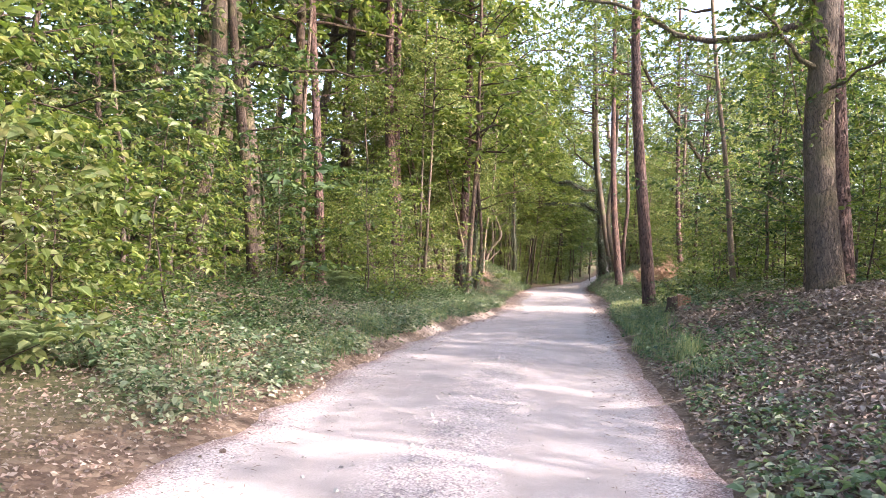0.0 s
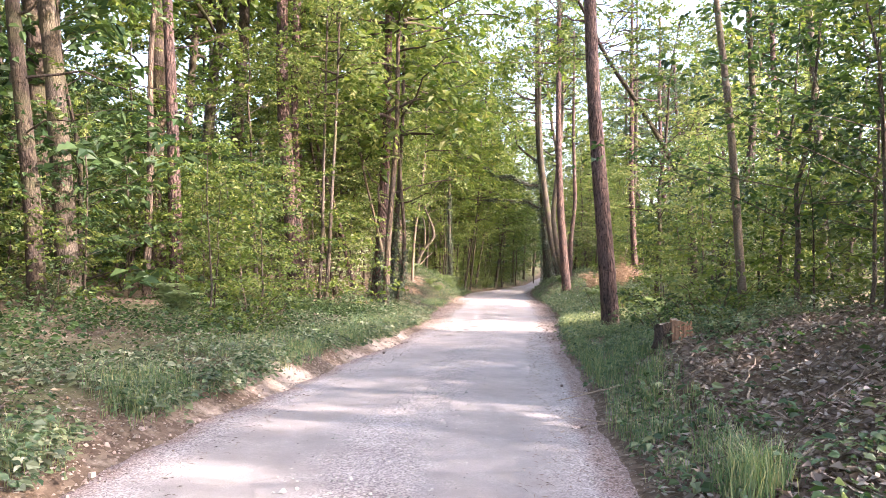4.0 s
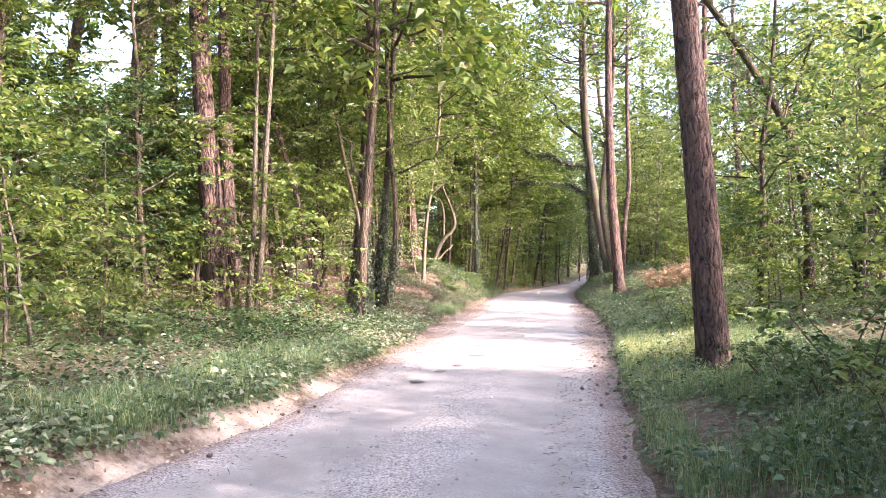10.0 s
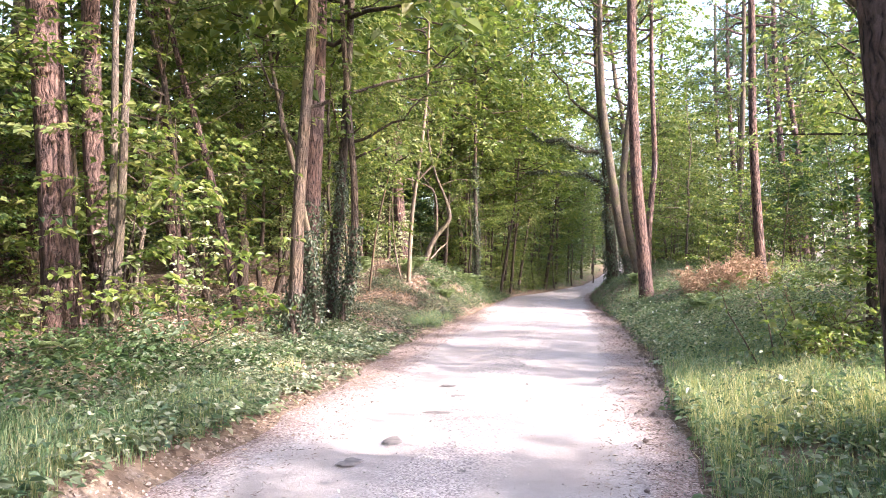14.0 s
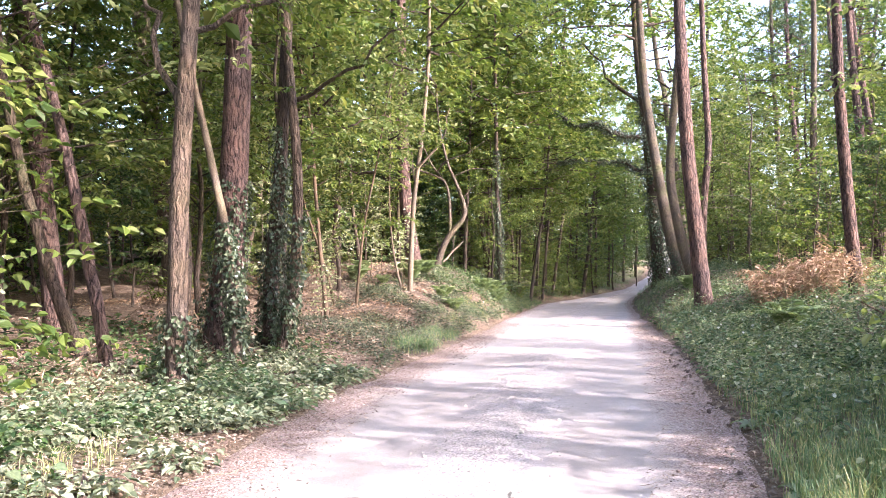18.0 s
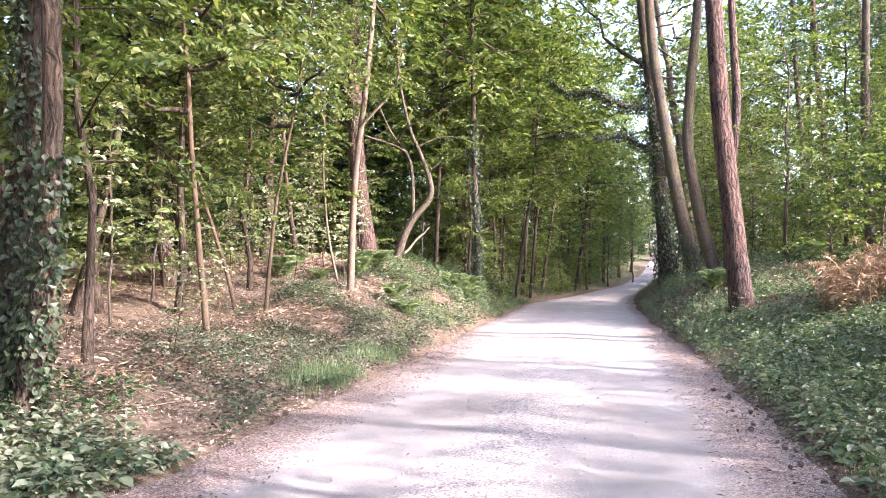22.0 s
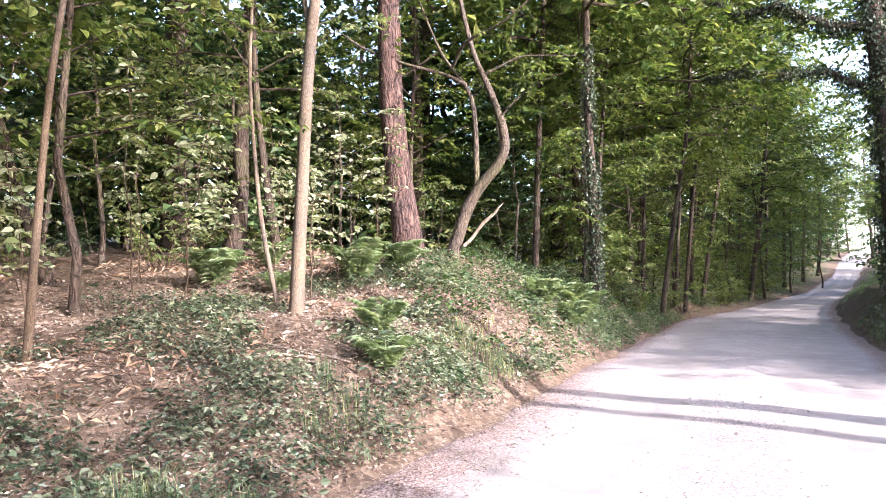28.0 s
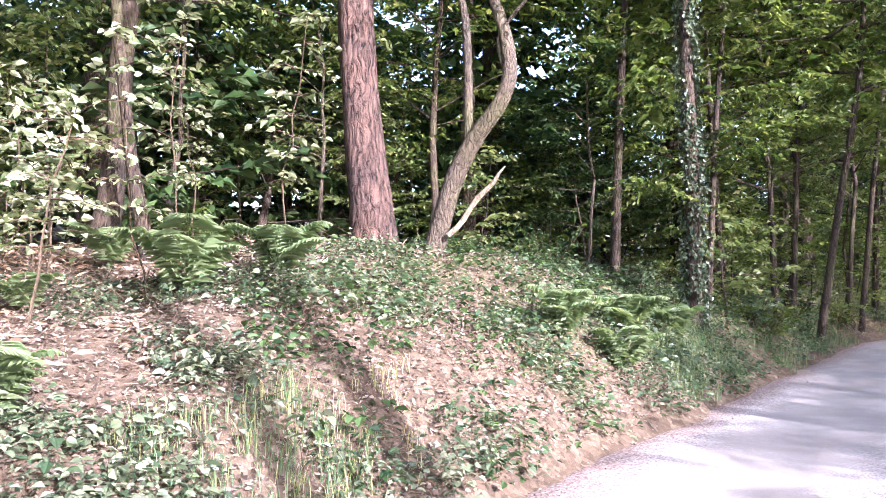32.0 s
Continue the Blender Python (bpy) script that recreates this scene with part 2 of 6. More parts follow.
def road_material():
    """Pale crushed limestone: two packed wheel tracks, loose stones between them and along the edges (attribute loose)."""
    m, ns, ls, p = material("gravel_road")
    tex = ns.new("ShaderNodeTexCoord")
    stones = node(ns, "ShaderNodeTexVoronoi", Scale=70.0)
    grit = node(ns, "ShaderNodeTexNoise", Scale=150.0, Detail=4.0, Roughness=0.8)
    mid = node(ns, "ShaderNodeTexNoise", Scale=2.2, Detail=6.0, Roughness=0.6)
    big = node(ns, "ShaderNodeTexNoise", Scale=0.5, Detail=3.0)
    for n in (stones, grit, mid, big):
        ls.new(tex.outputs["Object"], n.inputs["Vector"])
    packed = ramp(ns, (0.25, (0.205, 0.183, 0.178)), (0.5, (0.325, 0.298, 0.289)), (0.8, (0.405, 0.377, 0.368)))
    ls.new(grit.outputs["Fac"], packed.inputs[0])
    loose_c = ramp(ns, (0.0, (0.09, 0.08, 0.085)), (0.3, (0.24, 0.215, 0.215)), (0.65, (0.41, 0.375, 0.365)), (1.0, (0.58, 0.545, 0.53)))
    ls.new(stones.outputs["Color"], loose_c.inputs[0])
    loose = ns.new("ShaderNodeAttribute")
    loose.attribute_name = "loose"
    where = ns.new("ShaderNodeMath")
    where.operation = "MULTIPLY_ADD"
    ls.new(mid.outputs["Fac"], where.inputs[0])
    where.inputs[1].default_value = 0.9
    ls.new(loose.outputs["Fac"], where.inputs[2])
    edge = ramp(ns, (0.5, (0, 0, 0)), (1.05, (0.95, 0.95, 0.95)))
    ls.new(where.outputs[0], edge.inputs[0])
    col = mixer(ns, ls, edge.outputs[0], packed.outputs[0], loose_c.outputs[0])
    stain = ramp(ns, (0.3, (0.84, 0.82, 0.81)), (0.7, (1.08, 1.06, 1.04)))
    ls.new(mid.outputs["Fac"], stain.inputs[0])
    col = mixer(ns, ls, 1.0, col, stain.outputs[0], "MULTIPLY")
    wide = ramp(ns, (0.3, (0.92, 0.89, 0.88)), (0.7, (1.05, 1.05, 1.06)))
    ls.new(big.outputs["Fac"], wide.inputs[0])
    col = mixer(ns, ls, 1.0, col, wide.outputs[0], "MULTIPLY")
    litter = ns.new("ShaderNodeAttribute")
    litter.attribute_name = "litter"
    dusty = ns.new("ShaderNodeMath")
    dusty.operation = "MULTIPLY"
    ls.new(mid.outputs["Fac"], dusty.inputs[0])
    ls.new(litter.outputs["Fac"], dusty.inputs[1])
    brown = ramp(ns, (0.12, (0, 0, 0)), (0.42, (0.95, 0.95, 0.95)))
    ls.new(dusty.outputs[0], brown.inputs[0])
    chaff = ramp(ns, (0.1, (0.09, 0.06, 0.05)), (0.45, (0.21, 0.145, 0.125)), (0.9, (0.38, 0.3, 0.275)))
    ls.new(stones.outputs["Color"], chaff.inputs[0])
    col = mixer(ns, ls, brown.outputs[0], col, chaff.outputs[0])
    ls.new(col, p.inputs["Base Color"])
    p.inputs["Roughness"].default_value = 0.9
    p.inputs["Specular IOR Level"].default_value = 0.2
    hgt = mixer(ns, ls, edge.outputs[0], grit.outputs["Fac"], stones.outputs["Distance"])
    bumped(ns, ls, p, hgt, 0.7, 0.012)
    return m


SOIL, GRAVEL = ground_material(), road_material()


def plain(name, colour, rough=0.8, scale=30.0, vary=0.3):
    m, ns, ls, p = material(name)
    tex = ns.new("ShaderNodeTexCoord")
    n = node(ns, "ShaderNodeTexNoise", Scale=scale, Detail=5.0)
    ls.new(tex.outputs["Object"], n.inputs["Vector"])
    r = ramp(ns, (0.3, tuple(c * (1 - vary) for c in colour)), (0.7, tuple(min(1, c * (1 + vary)) for c in colour)))
    ls.new(n.outputs["Fac"], r.inputs[0])
    ls.new(r.outputs[0], p.inputs["Base Color"])
    p.inputs["Roughness"].default_value = rough
    bumped(ns, ls, p, n.outputs["Fac"], 0.5, 0.01)
    return m


STONE = leaf_material("pebble", [(0.13, 0.115, 0.12), (0.3, 0.27, 0.27), (0.36, 0.33, 0.32), (0.43, 0.4, 0.385), (0.2, 0.175, 0.175)], 0.85, 0)
CLOD = plain("sand_clod", (0.3, 0.23, 0.19), 0.95, 14.0, 0.3)
CONE = plain("pine_cone", (0.12, 0.085, 0.07), 0.8, 80.0, 0.4)
DAMP = plain("dark_crust", (0.12, 0.105, 0.1), 0.7, 12.0, 0.4)
RAWWOOD = plain("split_wood", (0.3, 0.16, 0.09), 0.8, 22.0, 0.45)
WHITE = plain("seed_head", (0.75, 0.75, 0.7), 0.9, 20.0, 0.1)


# ---- mesh helpers ----
def sheet(name, verts, faces, mat, parent=None, label="", smooth=False, attributes=()):
    """A mesh object from arrays of places and of faces with equally many corners."""
    verts, faces = np.asarray(verts, np.float32), np.asarray(faces, np.int32)
    me = bpy.data.meshes.new(name)
    n, k = faces.shape
    me.vertices.add(len(verts))
    me.vertices.foreach_set("co", verts.ravel())
    me.loops.add(n * k)
    me.loops.foreach_set("vertex_index", faces.ravel())
    me.polygons.add(n)
    me.polygons.foreach_set("loop_start", np.arange(0, n * k, k, dtype=np.int32))
    me.polygons.foreach_set("use_smooth", np.full(n, smooth))
    for key, values in attributes:
        me.attributes.new(key, "FLOAT", "POINT").data.foreach_set("value", np.asarray(values, np.float32))
    me.update(calc_edges=True)
    me.materials.append(mat)
    ob = new(name, me)
    if parent:
        ob.parent = parent
    if label:
        ob["label"] = label
    return ob


class Shape:
    """Gathers quads: tubes along lines, leaves, blades."""

    def __init__(self):
        self.v, self.f, self.n = [], [], 0

    def add(self, v, f):
        self.v.append(np.asarray(v, float).reshape(-1, 3))
        self.f.append(np.asarray(f, int) + self.n)
        self.n += len(self.v[-1])

    def tube(self, line, radii, sides=8, rough=0.0, flare=0.0, rng=None, close=True):
        line = np.asarray(line, float)
        radii = np.asarray(radii, float)
        k = len(line)
        way = np.gradient(line, axis=0)
        way /= np.linalg.norm(way, axis=1)[:, None] + 1e-9
        ref = np.eye(3)[np.argmin(np.abs(way).max(axis=0))][None]
        a = np.cross(way, ref)
        a /= np.linalg.norm(a, axis=1)[:, None] + 1e-9
        b = np.cross(way, a)
        turn = np.linspace(0, 2 * np.pi, sides, endpoint=False)
        r = radii[:, None] * np.ones(sides)
        if rough:
            r = r * (1 + rough * rng.normal(size=(k, sides)) * 0.6 + rough * np.sin(turn * 3 + rng.uniform(0, 6))[None])
        if flare:
            up = (line[:, 2] - line[0, 2])[:, None]
            r = r * (1 + flare * np.exp(-up / (1.6 * radii[0])) * (1 + 0.5 * np.cos(turn * 5 + rng.uniform(0, 6))[None]))
        v = line[:, None] + r[..., None] * (np.cos(turn)[None, :, None] * a[:, None] + np.sin(turn)[None, :, None] * b[:, None])
        i, j = np.meshgrid(np.arange(k - 1), np.arange(sides), indexing="ij")
        j2 = (j + 1) % sides
        f = np.stack([i * sides + j, i * sides + j2, (i + 1) * sides + j2, (i + 1) * sides + j], -1).reshape(-1, 4)
        v = v.reshape(-1, 3)
        if close:
            v = np.vstack([v, line[-1]])
            top = (k - 1) * sides
            caps = [[top, top + q, top + q + 1, top + q + 2] for q in range(1, sides - 2, 2)]
            f = np.vstack([f, caps]) if caps else f
        self.add(v, f)

    def leaves(self, at, along, normal, length, width, fold=0.25):
        """Pointed blades: base, two sides, tip, folded at the midrib."""
        at, along, normal = (np.asarray(q, float).reshape(-1, 3) for q in (at, along, normal))
        along = along / (np.linalg.norm(along, axis=1)[:, None] + 1e-9)
        side = np.cross(along, normal)
        side /= np.linalg.norm(side, axis=1)[:, None] + 1e-9
        up = np.cross(side, along)
        length, width = np.broadcast_to(length, len(at))[:, None], np.broadcast_to(width, len(at))[:, None]
        mid = at + along * length * 0.48
        v = np.stack([at, mid + side * width * 0.5 + up * width * fold, at + along * length - up * length * 0.12, mid - side * width * 0.5 + up * width * fold], 1)
        f = np.arange(len(at) * 4).reshape(-1, 4)
        self.add(v, f)

    def blades(self, at, along, normal, length, width, fold=0.15):
        """Rounder leaves: two halves of four corners each, folded at the midrib and bent down to the tip."""
        at, along, normal = (np.asarray(q, float).reshape(-1, 3) for q in (at, along, normal))
        along = along / (np.linalg.norm(along, axis=1)[:, None] + 1e-9)
        side = np.cross(along, normal)
        side /= np.linalg.norm(side, axis=1)[:, None] + 1e-9
        up = np.cross(side, along)
        ln, w = np.broadcast_to(length, len(at))[:, None], np.broadcast_to(width, len(at))[:, None]
        low, high, tip = at + along * ln * 0.22, at + along * ln * 0.62 + up * ln * 0.02, at + along * ln - up * ln * 0.16
        v = np.stack([at, low + side * w * 0.46 + up * w * fold, high + side * w * 0.42 + up * w * fold, tip, high - side * w * 0.42 + up * w * fold, low - side * w * 0.46 + up * w * fold], 1)
        base = np.arange(len(at))[:, None] * 6
        self.add(v, np.vstack([base + np.array([0, 1, 2, 3]), base + np.array([0, 3, 4, 5])]))

    def put(self, name, mat, parent=None, label="", smooth=False):
        return sheet(name, np.vstack(self.v), np.vstack(self.f), mat, parent, label, smooth)


def unit(rng, n):
    v = rng.normal(size=(n, 3))
    return v / np.linalg.norm(v, axis=1)[:, None]


# ---- the plan: road edges and the lie of the land ----
EDGE_Y = [-60, 0, 5, 10, 14, 18, 22, 27, 31, 35, 40, 46, 52, 58, 66, 74, 84, 100, 117, 150, 190, 300]
EDGE_L = [-2.6, -2.8, -2.8, -3.0, -3.1, -2.8, -2.5, -2.5, -2.7, -3.1, -3.05, -3.1, -3.3, -3.3, -3.3, -1.9, -0.8, 1.2, 3.6, 6.6, 11, 24]
EDGE_R = [1.1, 1.0, 1.05, 1.1, 1.1, 1.2, 1.2, 1.35, 1.6, 1.72, 1.78, 1.65, 1.4, 1.3, 1.3, 1.6, 2.4, 4.0, 5.9, 9.8, 15, 28]
RISE_Y = [-60, 0, 60, 100, 120, 150, 180, 300]
RISE_Z = [0, 0, 0, 0.15, 1.2, 3.3, 5.0, 8.0]
OUT = [0, 0.35, 1.0, 2.5, 5.0, 9.0, 20.0, 70.0]
BANK_L_Y = [-60, 6, 12, 18, 24, 30, 37, 42, 47, 53, 58, 64, 75, 100, 140]
BANK_L = [
    [0, 0.06, 0.22, 0.5, 1.0, 1.5, 2.0, 9.5], [0, 0.06, 0.22, 0.5, 1.0, 1.5, 2.0, 9.5], [0, 0.16, 0.36, 0.6, 1.0, 1.4, 2.0, 9.5],
    [0, 0.27, 0.4, 0.55, 0.8, 1.2, 1.6, 9.5], [0, 0.2, 0.3, 0.42, 0.7, 1.0, 1.5, 9.5], [0, 0.05, 0.12, 0.32, 0.62, 0.8, 1.4, 9.5],
    [0, 0.04, 0.12, 0.5, 0.75, 1.1, 1.6, 9.5], [0, 0.05, 0.18, 0.45, 0.8, 1.2, 1.6, 9.5], [0, 0.28, 0.7, 1.05, 1.4, 1.7, 2.2, 9.5],
    [0, 0.35, 1.0, 1.85, 2.0, 2.1, 2.6, 9.5], [0, 0.2, 0.85, 1.5, 1.8, 2.2, 3.0, 9.5], [0, 0.1, 0.5, 1.2, 1.6, 2.0, 2.6, 9.5],
    [0, 0.06, 0.2, 0.7, 1.6, 2.1, 2.8, 9.5], [0, 0.05, 0.2, 0.6, 1.0, 1.5, 2.0, 9.5], [0, 0.05, 0.1, 0.2, 0.3, 0.4, 0.5, 9.5]]
BANK_R_Y = [-60, 8, 12, 16, 20, 26, 34, 44, 48, 55, 68, 100, 140]
BANK_R = [
    [0, 0.1, 0.35, 0.9, 1.45, 1.8, 2.0, 6.5], [0, 0.1, 0.35, 0.9, 1.5, 1.8, 2.0, 6.5], [0, 0.1, 0.38, 1.15, 1.7, 1.9, 2.0, 6.5],
    [0, 0.14, 0.72, 1.05, 1.3, 1.4, 1.5, 6.5], [0, 0.07, 0.25, 0.6, 0.95, 1.1, 1.4, 6.5], [0, 0.05, 0.15, 0.45, 0.8, 1.0, 1.3, 6.5],
    [0, 0.04, 0.1, 0.4, 0.8, 1.0, 1.3, 6.5], [0, 0.05, 0.18, 0.6, 1.0, 1.1, 1.3, 6.5], [0, 0.15, 0.5, 0.95, 1.15, 1.3, 1.5, 6.5],
    [0, 0.3, 1.0, 1.6, 1.7, 1.8, 1.9, 6.5], [0, 0.3, 0.9, 1.4, 1.6, 1.7, 1.8, 6.5], [0, 0.1, 0.4, 0.8, 1.0, 1.0, 1.0, 6.5],
    [0, 0.05, 0.1, 0.2, 0.3, 0.4, 0.5, 6.5]]


def bank(y, d, keys, rows):
    k = int(np.clip(np.searchsorted(keys, y) - 1, 0, len(keys) - 2))
    w = min(1.0, max(0.0, (y - keys[k]) / (keys[k + 1] - keys[k])))
    w = w * w * (3 - 2 * w)
    return (1 - w) * np.interp(d, OUT, rows[k]) + w * np.interp(d, OUT, rows[k + 1])


def left(y):
    return float(np.interp(y, EDGE_Y, EDGE_L)) + 0.15 * noise.noise((y * 0.55, 3.1, 0)) + 0.11 * noise.noise((y * 1.9, 7.7, 0)) + 0.04 * noise.noise((y * 5.1, 2.7, 0))


def right(y):
    return float(np.interp(y, EDGE_Y, EDGE_R)) + 0.12 * noise.noise((y * 0.6, 11.3, 0)) + 0.06 * noise.noise((y * 2.3, 1.7, 0))


def land(x, y):
    """The ground's height."""
    z = float(np.interp(y, RISE_Y, RISE_Z))
    a, b = left(y), right(y)
    if a < x < b:
        mid = (x - a) * (b - x) / ((b - a) / 2) ** 2
        return z - 0.05 * min(1.0, 5 * mid)
    d = a - x if x <= a else x - b
    h = bank(y, d, BANK_L_Y, BANK_L) if x <= a else bank(y, d, BANK_R_Y, BANK_R)
    rough = min(1.0, d / 1.2)
    h += rough * (0.1 * noise.noise((x * 0.5, y * 0.5, 0)) + 0.05 * noise.noise((x * 1.6, y * 1.6, 5)) + 0.02 * noise.noise((x * 5, y * 5, 9)))
    return z + h


def away(x, y):
    """Metres outside the road; negative on it."""
    return max(left(y) - x, x - right(y))


def build_ground():
    xs = np.concatenate([-np.geomspace(400, 14, 26), np.arange(-13.6, -6, 0.4), np.arange(-6, 5, 0.16), np.arange(5, 13, 0.4), np.geomspace(13.5, 400, 26)])
    ys = np.concatenate([-np.geomspace(120, 7, 14), np.arange(-6, 64, 0.22), np.arange(64, 104, 0.8), np.geomspace(105, 700, 30)])
    v, sand, green = [], [], []
    for y in ys:
        for x in xs:
            v.append((x, y, land(x, y)))
            d = away(x, y)
            s = 0.0
            if x < -1:
                s = float(np.interp(y, [4, 11, 15, 24, 27, 30, 44, 48, 60, 66, 90], [0.02, 0.12, 0.55, 0.58, 0.3, 0.1, 0.1, 0.15, 0.1, 0.2, 0.15])) * float(np.interp(d / (1.0 + 0.5 * (13 < y < 24)), [0, 0.2, 0.36, 0.6], [1, 0.85, 0.3, 0]))
            else:
                s = 0.2 * float(np.interp(d, [0, 0.3, 0.6], [1, 0.6, 0]))
            sand.append(s * (0.75 + 0.7 * noise.noise((y * 0.9, x * 0.4, 3.3))))
            g = float(np.interp(d, [0, 0.4, 1.2, 4, 8, 60], [0, 0.5, 0.9, 0.7, 0.5, 0.9]))
            if x > 1 and 2 < y < 16 or x < -3 and 34 < y < 52:
                g *= 0.25
            green.append(g)
    nx, ny = len(xs), len(ys)
    i, j = np.meshgrid(np.arange(ny - 1), np.arange(nx - 1), indexing="ij")
    f = np.stack([i * nx + j, i * nx + j + 1, (i + 1) * nx + j + 1, (i + 1) * nx + j], -1).reshape(-1, 4)
    ob = sheet("ground", v, f, SOIL, smooth=True, attributes=(("sand", sand), ("green", green)))
    tagged(ob, "brown forest floor of leaf mould with sandy road banks", "ground", kind="structure")


def build_road():
    ys = np.concatenate([np.arange(-30, 70, 0.3), np.arange(70, 290, 1.5)])
    across = np.linspace(-0.03, 1.03, 34)
    v, loose, litter = [], [], []
    for y in ys:
        a, b, z = left(y), right(y), float(np.interp(y, RISE_Y, RISE_Z))
        for u in across:
            x = a + (b - a) * u
            edge = min(u, 1 - u)
            ruts = math.exp(-((u - 0.27) / 0.1) ** 2) + math.exp(-((u - 0.74) / 0.1) ** 2)
            h = float(np.interp(edge, [-0.03, 0.0, 0.04, 0.2, 0.5], [-0.09, -0.012, 0.006, 0.012, 0.03])) - 0.014 * ruts
            h += 0.008 * noise.noise((x * 1.5, y * 0.7, 2))
            v.append((x, y, z + h))
            loose.append(min(1.0, 0.72 * math.exp(-((u - 0.5 - 0.03 * noise.noise((y * 0.4, 5, 1))) / 0.085) ** 2) + 0.6 * float(np.interp(edge, [0.0, 0.08, 0.18], [1, 0.8, 0])) + 0.08))
            wide = float(np.interp(y, [18, 26, 32, 48, 54], [0.1, 0.15, 0.24, 0.22, 0.12]))
            litter.append(float(np.interp(edge, [-0.03, 0.03, wide], [1.4, 1.0, 0])) * (1.15 if u > 0.5 or 30 < y < 46 else 0.75))
    nx = len(across)
    i, j = np.meshgrid(np.arange(len(ys) - 1), np.arange(nx - 1), indexing="ij")
    f = np.stack([i * nx + j, i * nx + j + 1, (i + 1) * nx + j + 1, (i + 1) * nx + j], -1).reshape(-1, 4)
    ob = sheet("road", v, f, GRAVEL, smooth=True, attributes=(("loose", loose), ("litter", litter)))
    tagged(ob, "pale crushed-stone forest road with two packed wheel tracks", "road", kind="structure")


build_ground()
build_road()


# ---- trees ----
def sprays(leaf, twig, base, way, length, count, size, rng, droop=0.25, slim=0.55):
    """Flat leafy twigs: count leaves set left and right along each of them, and one at the tip."""
    base, way = np.asarray(base, float).reshape(-1, 3), np.asarray(way, float).reshape(-1, 3)
    m = len(base)
    way = way / np.linalg.norm(way, axis=1)[:, None]
    length = np.broadcast_to(length, m) * rng.uniform(0.7, 1.25, m)
    side = np.cross(way, [0, 0, 1.0])
    side /= np.linalg.norm(side, axis=1)[:, None] + 1e-9
    side += rng.normal(0, 0.25, (m, 3))
    s = (np.arange(count) + 0.6) / count
    at = base[:, None] + way[:, None] * (length[:, None] * s)[..., None]
    at[..., 2] -= droop * length[:, None] * s**2
    lr = np.where(np.arange(count) % 2, 1.0, -1.0)[None, :, None]
    along = way[:, None] * rng.uniform(0.3, 0.8, (m, count, 1)) + lr * side[:, None] + rng.normal(0, 0.25, (m, count, 3))
    along[..., 2] -= 0.3
    normal = np.array([0, 0, 1.0]) + rng.normal(0, 0.58, (m, count, 3))
    ln = size * rng.uniform(0.65, 1.25, (m, count)) * (1 - 0.3 * np.abs(s - 0.5))
    at = at + rng.normal(0, 0.015, at.shape)
    if size < 0.2:
        leaf.blades(at, along, normal, ln.ravel(), (ln * slim * 1.1).ravel(), 0.12)
    else:
        leaf.leaves(at, along, normal, ln.ravel(), (ln * slim).ravel())
    if twig is not None:
        for q in range(m):
            pts = base[q] + np.outer([0, 0.5, 1], way[q] * length[q])
            pts[:, 2] -= droop * length[q] * np.array([0, 0.25, 1])
            twig.tube(pts, [0.006, 0.004, 0.002], 3, close=False)


def limb_line(start, way, length, rng, bend=0.25, rise=0.1, n=6):
    way = np.asarray(way, float) / np.linalg.norm(way)
    s = np.linspace(0, 1, n)
    wob = np.cumsum(rng.normal(0, bend / n, (n, 3)), 0)
    wob -= wob[0]
    line = np.asarray(start) + np.outer(s * length, way) + wob * length
    line[:, 2] += rise * length * s**2
    return line


def young_tree(height, rad, branches, rng, leafsize, mat, first=0.25, spread=0.42, count=9, per=6, name="sapling", bark=GREYBARK, lean=0.06, twigs=True):
    """A young broadleaf: a thin stem, side branches and flat sprays of leaves."""
    root = new(name)
    stem, side, leaf = Shape(), Shape(), Shape()
    line = limb_line((0, 0, -0.15), (rng.normal(0, lean), rng.normal(0, lean), 1), height, rng, 0.09, 0, 9)
    stem.tube(line, np.linspace(rad, rad * 0.25, 9), 7, 0.04, 0.3, rng)
    for k in range(branches):
        u = first + (1 - first) * (k + rng.uniform(0, 1)) / branches
        start = np.array([np.interp(u, np.linspace(0, 1, 9), line[:, c]) for c in range(3)])
        az = k * 2.4 + rng.normal(0, 0.4)
        up = rng.uniform(0.1, 0.7)
        ln = height * spread * (1.15 - 0.75 * u) * rng.uniform(0.7, 1.2)
        bl = limb_line(start, (math.cos(az), math.sin(az), up), ln, rng, 0.2, -0.12)
        side.tube(bl[::2], np.linspace(rad * 0.35 * (1.2 - u), 0.004, 3), 3, close=False)
        s = np.linspace(0.2, 1.0, per)
        pos = np.stack([np.interp(s, np.linspace(0, 1, 6), bl[:, c]) for c in range(3)], 1)
        d = bl[-1] - bl[0]
        d /= np.linalg.norm(d)
        sd = np.array([-d[1], d[0], 0])
        ways = d[None] * 0.7 + sd[None] * np.where(np.arange(per) % 2, 1, -1)[:, None] * rng.uniform(0.4, 1.1, (per, 1)) + rng.normal(0, 0.2, (per, 3))
        sprays(leaf, side if twigs else None, pos, ways, 0.34 + 0.05 * height, count, leafsize, rng)
    stem.put("stem", bark, root, smooth=True)
    tagged(side.put("twig", bark, root), kind="stuff")
    tagged(leaf.put("foliage", mat, root), kind="stuff")
    return root


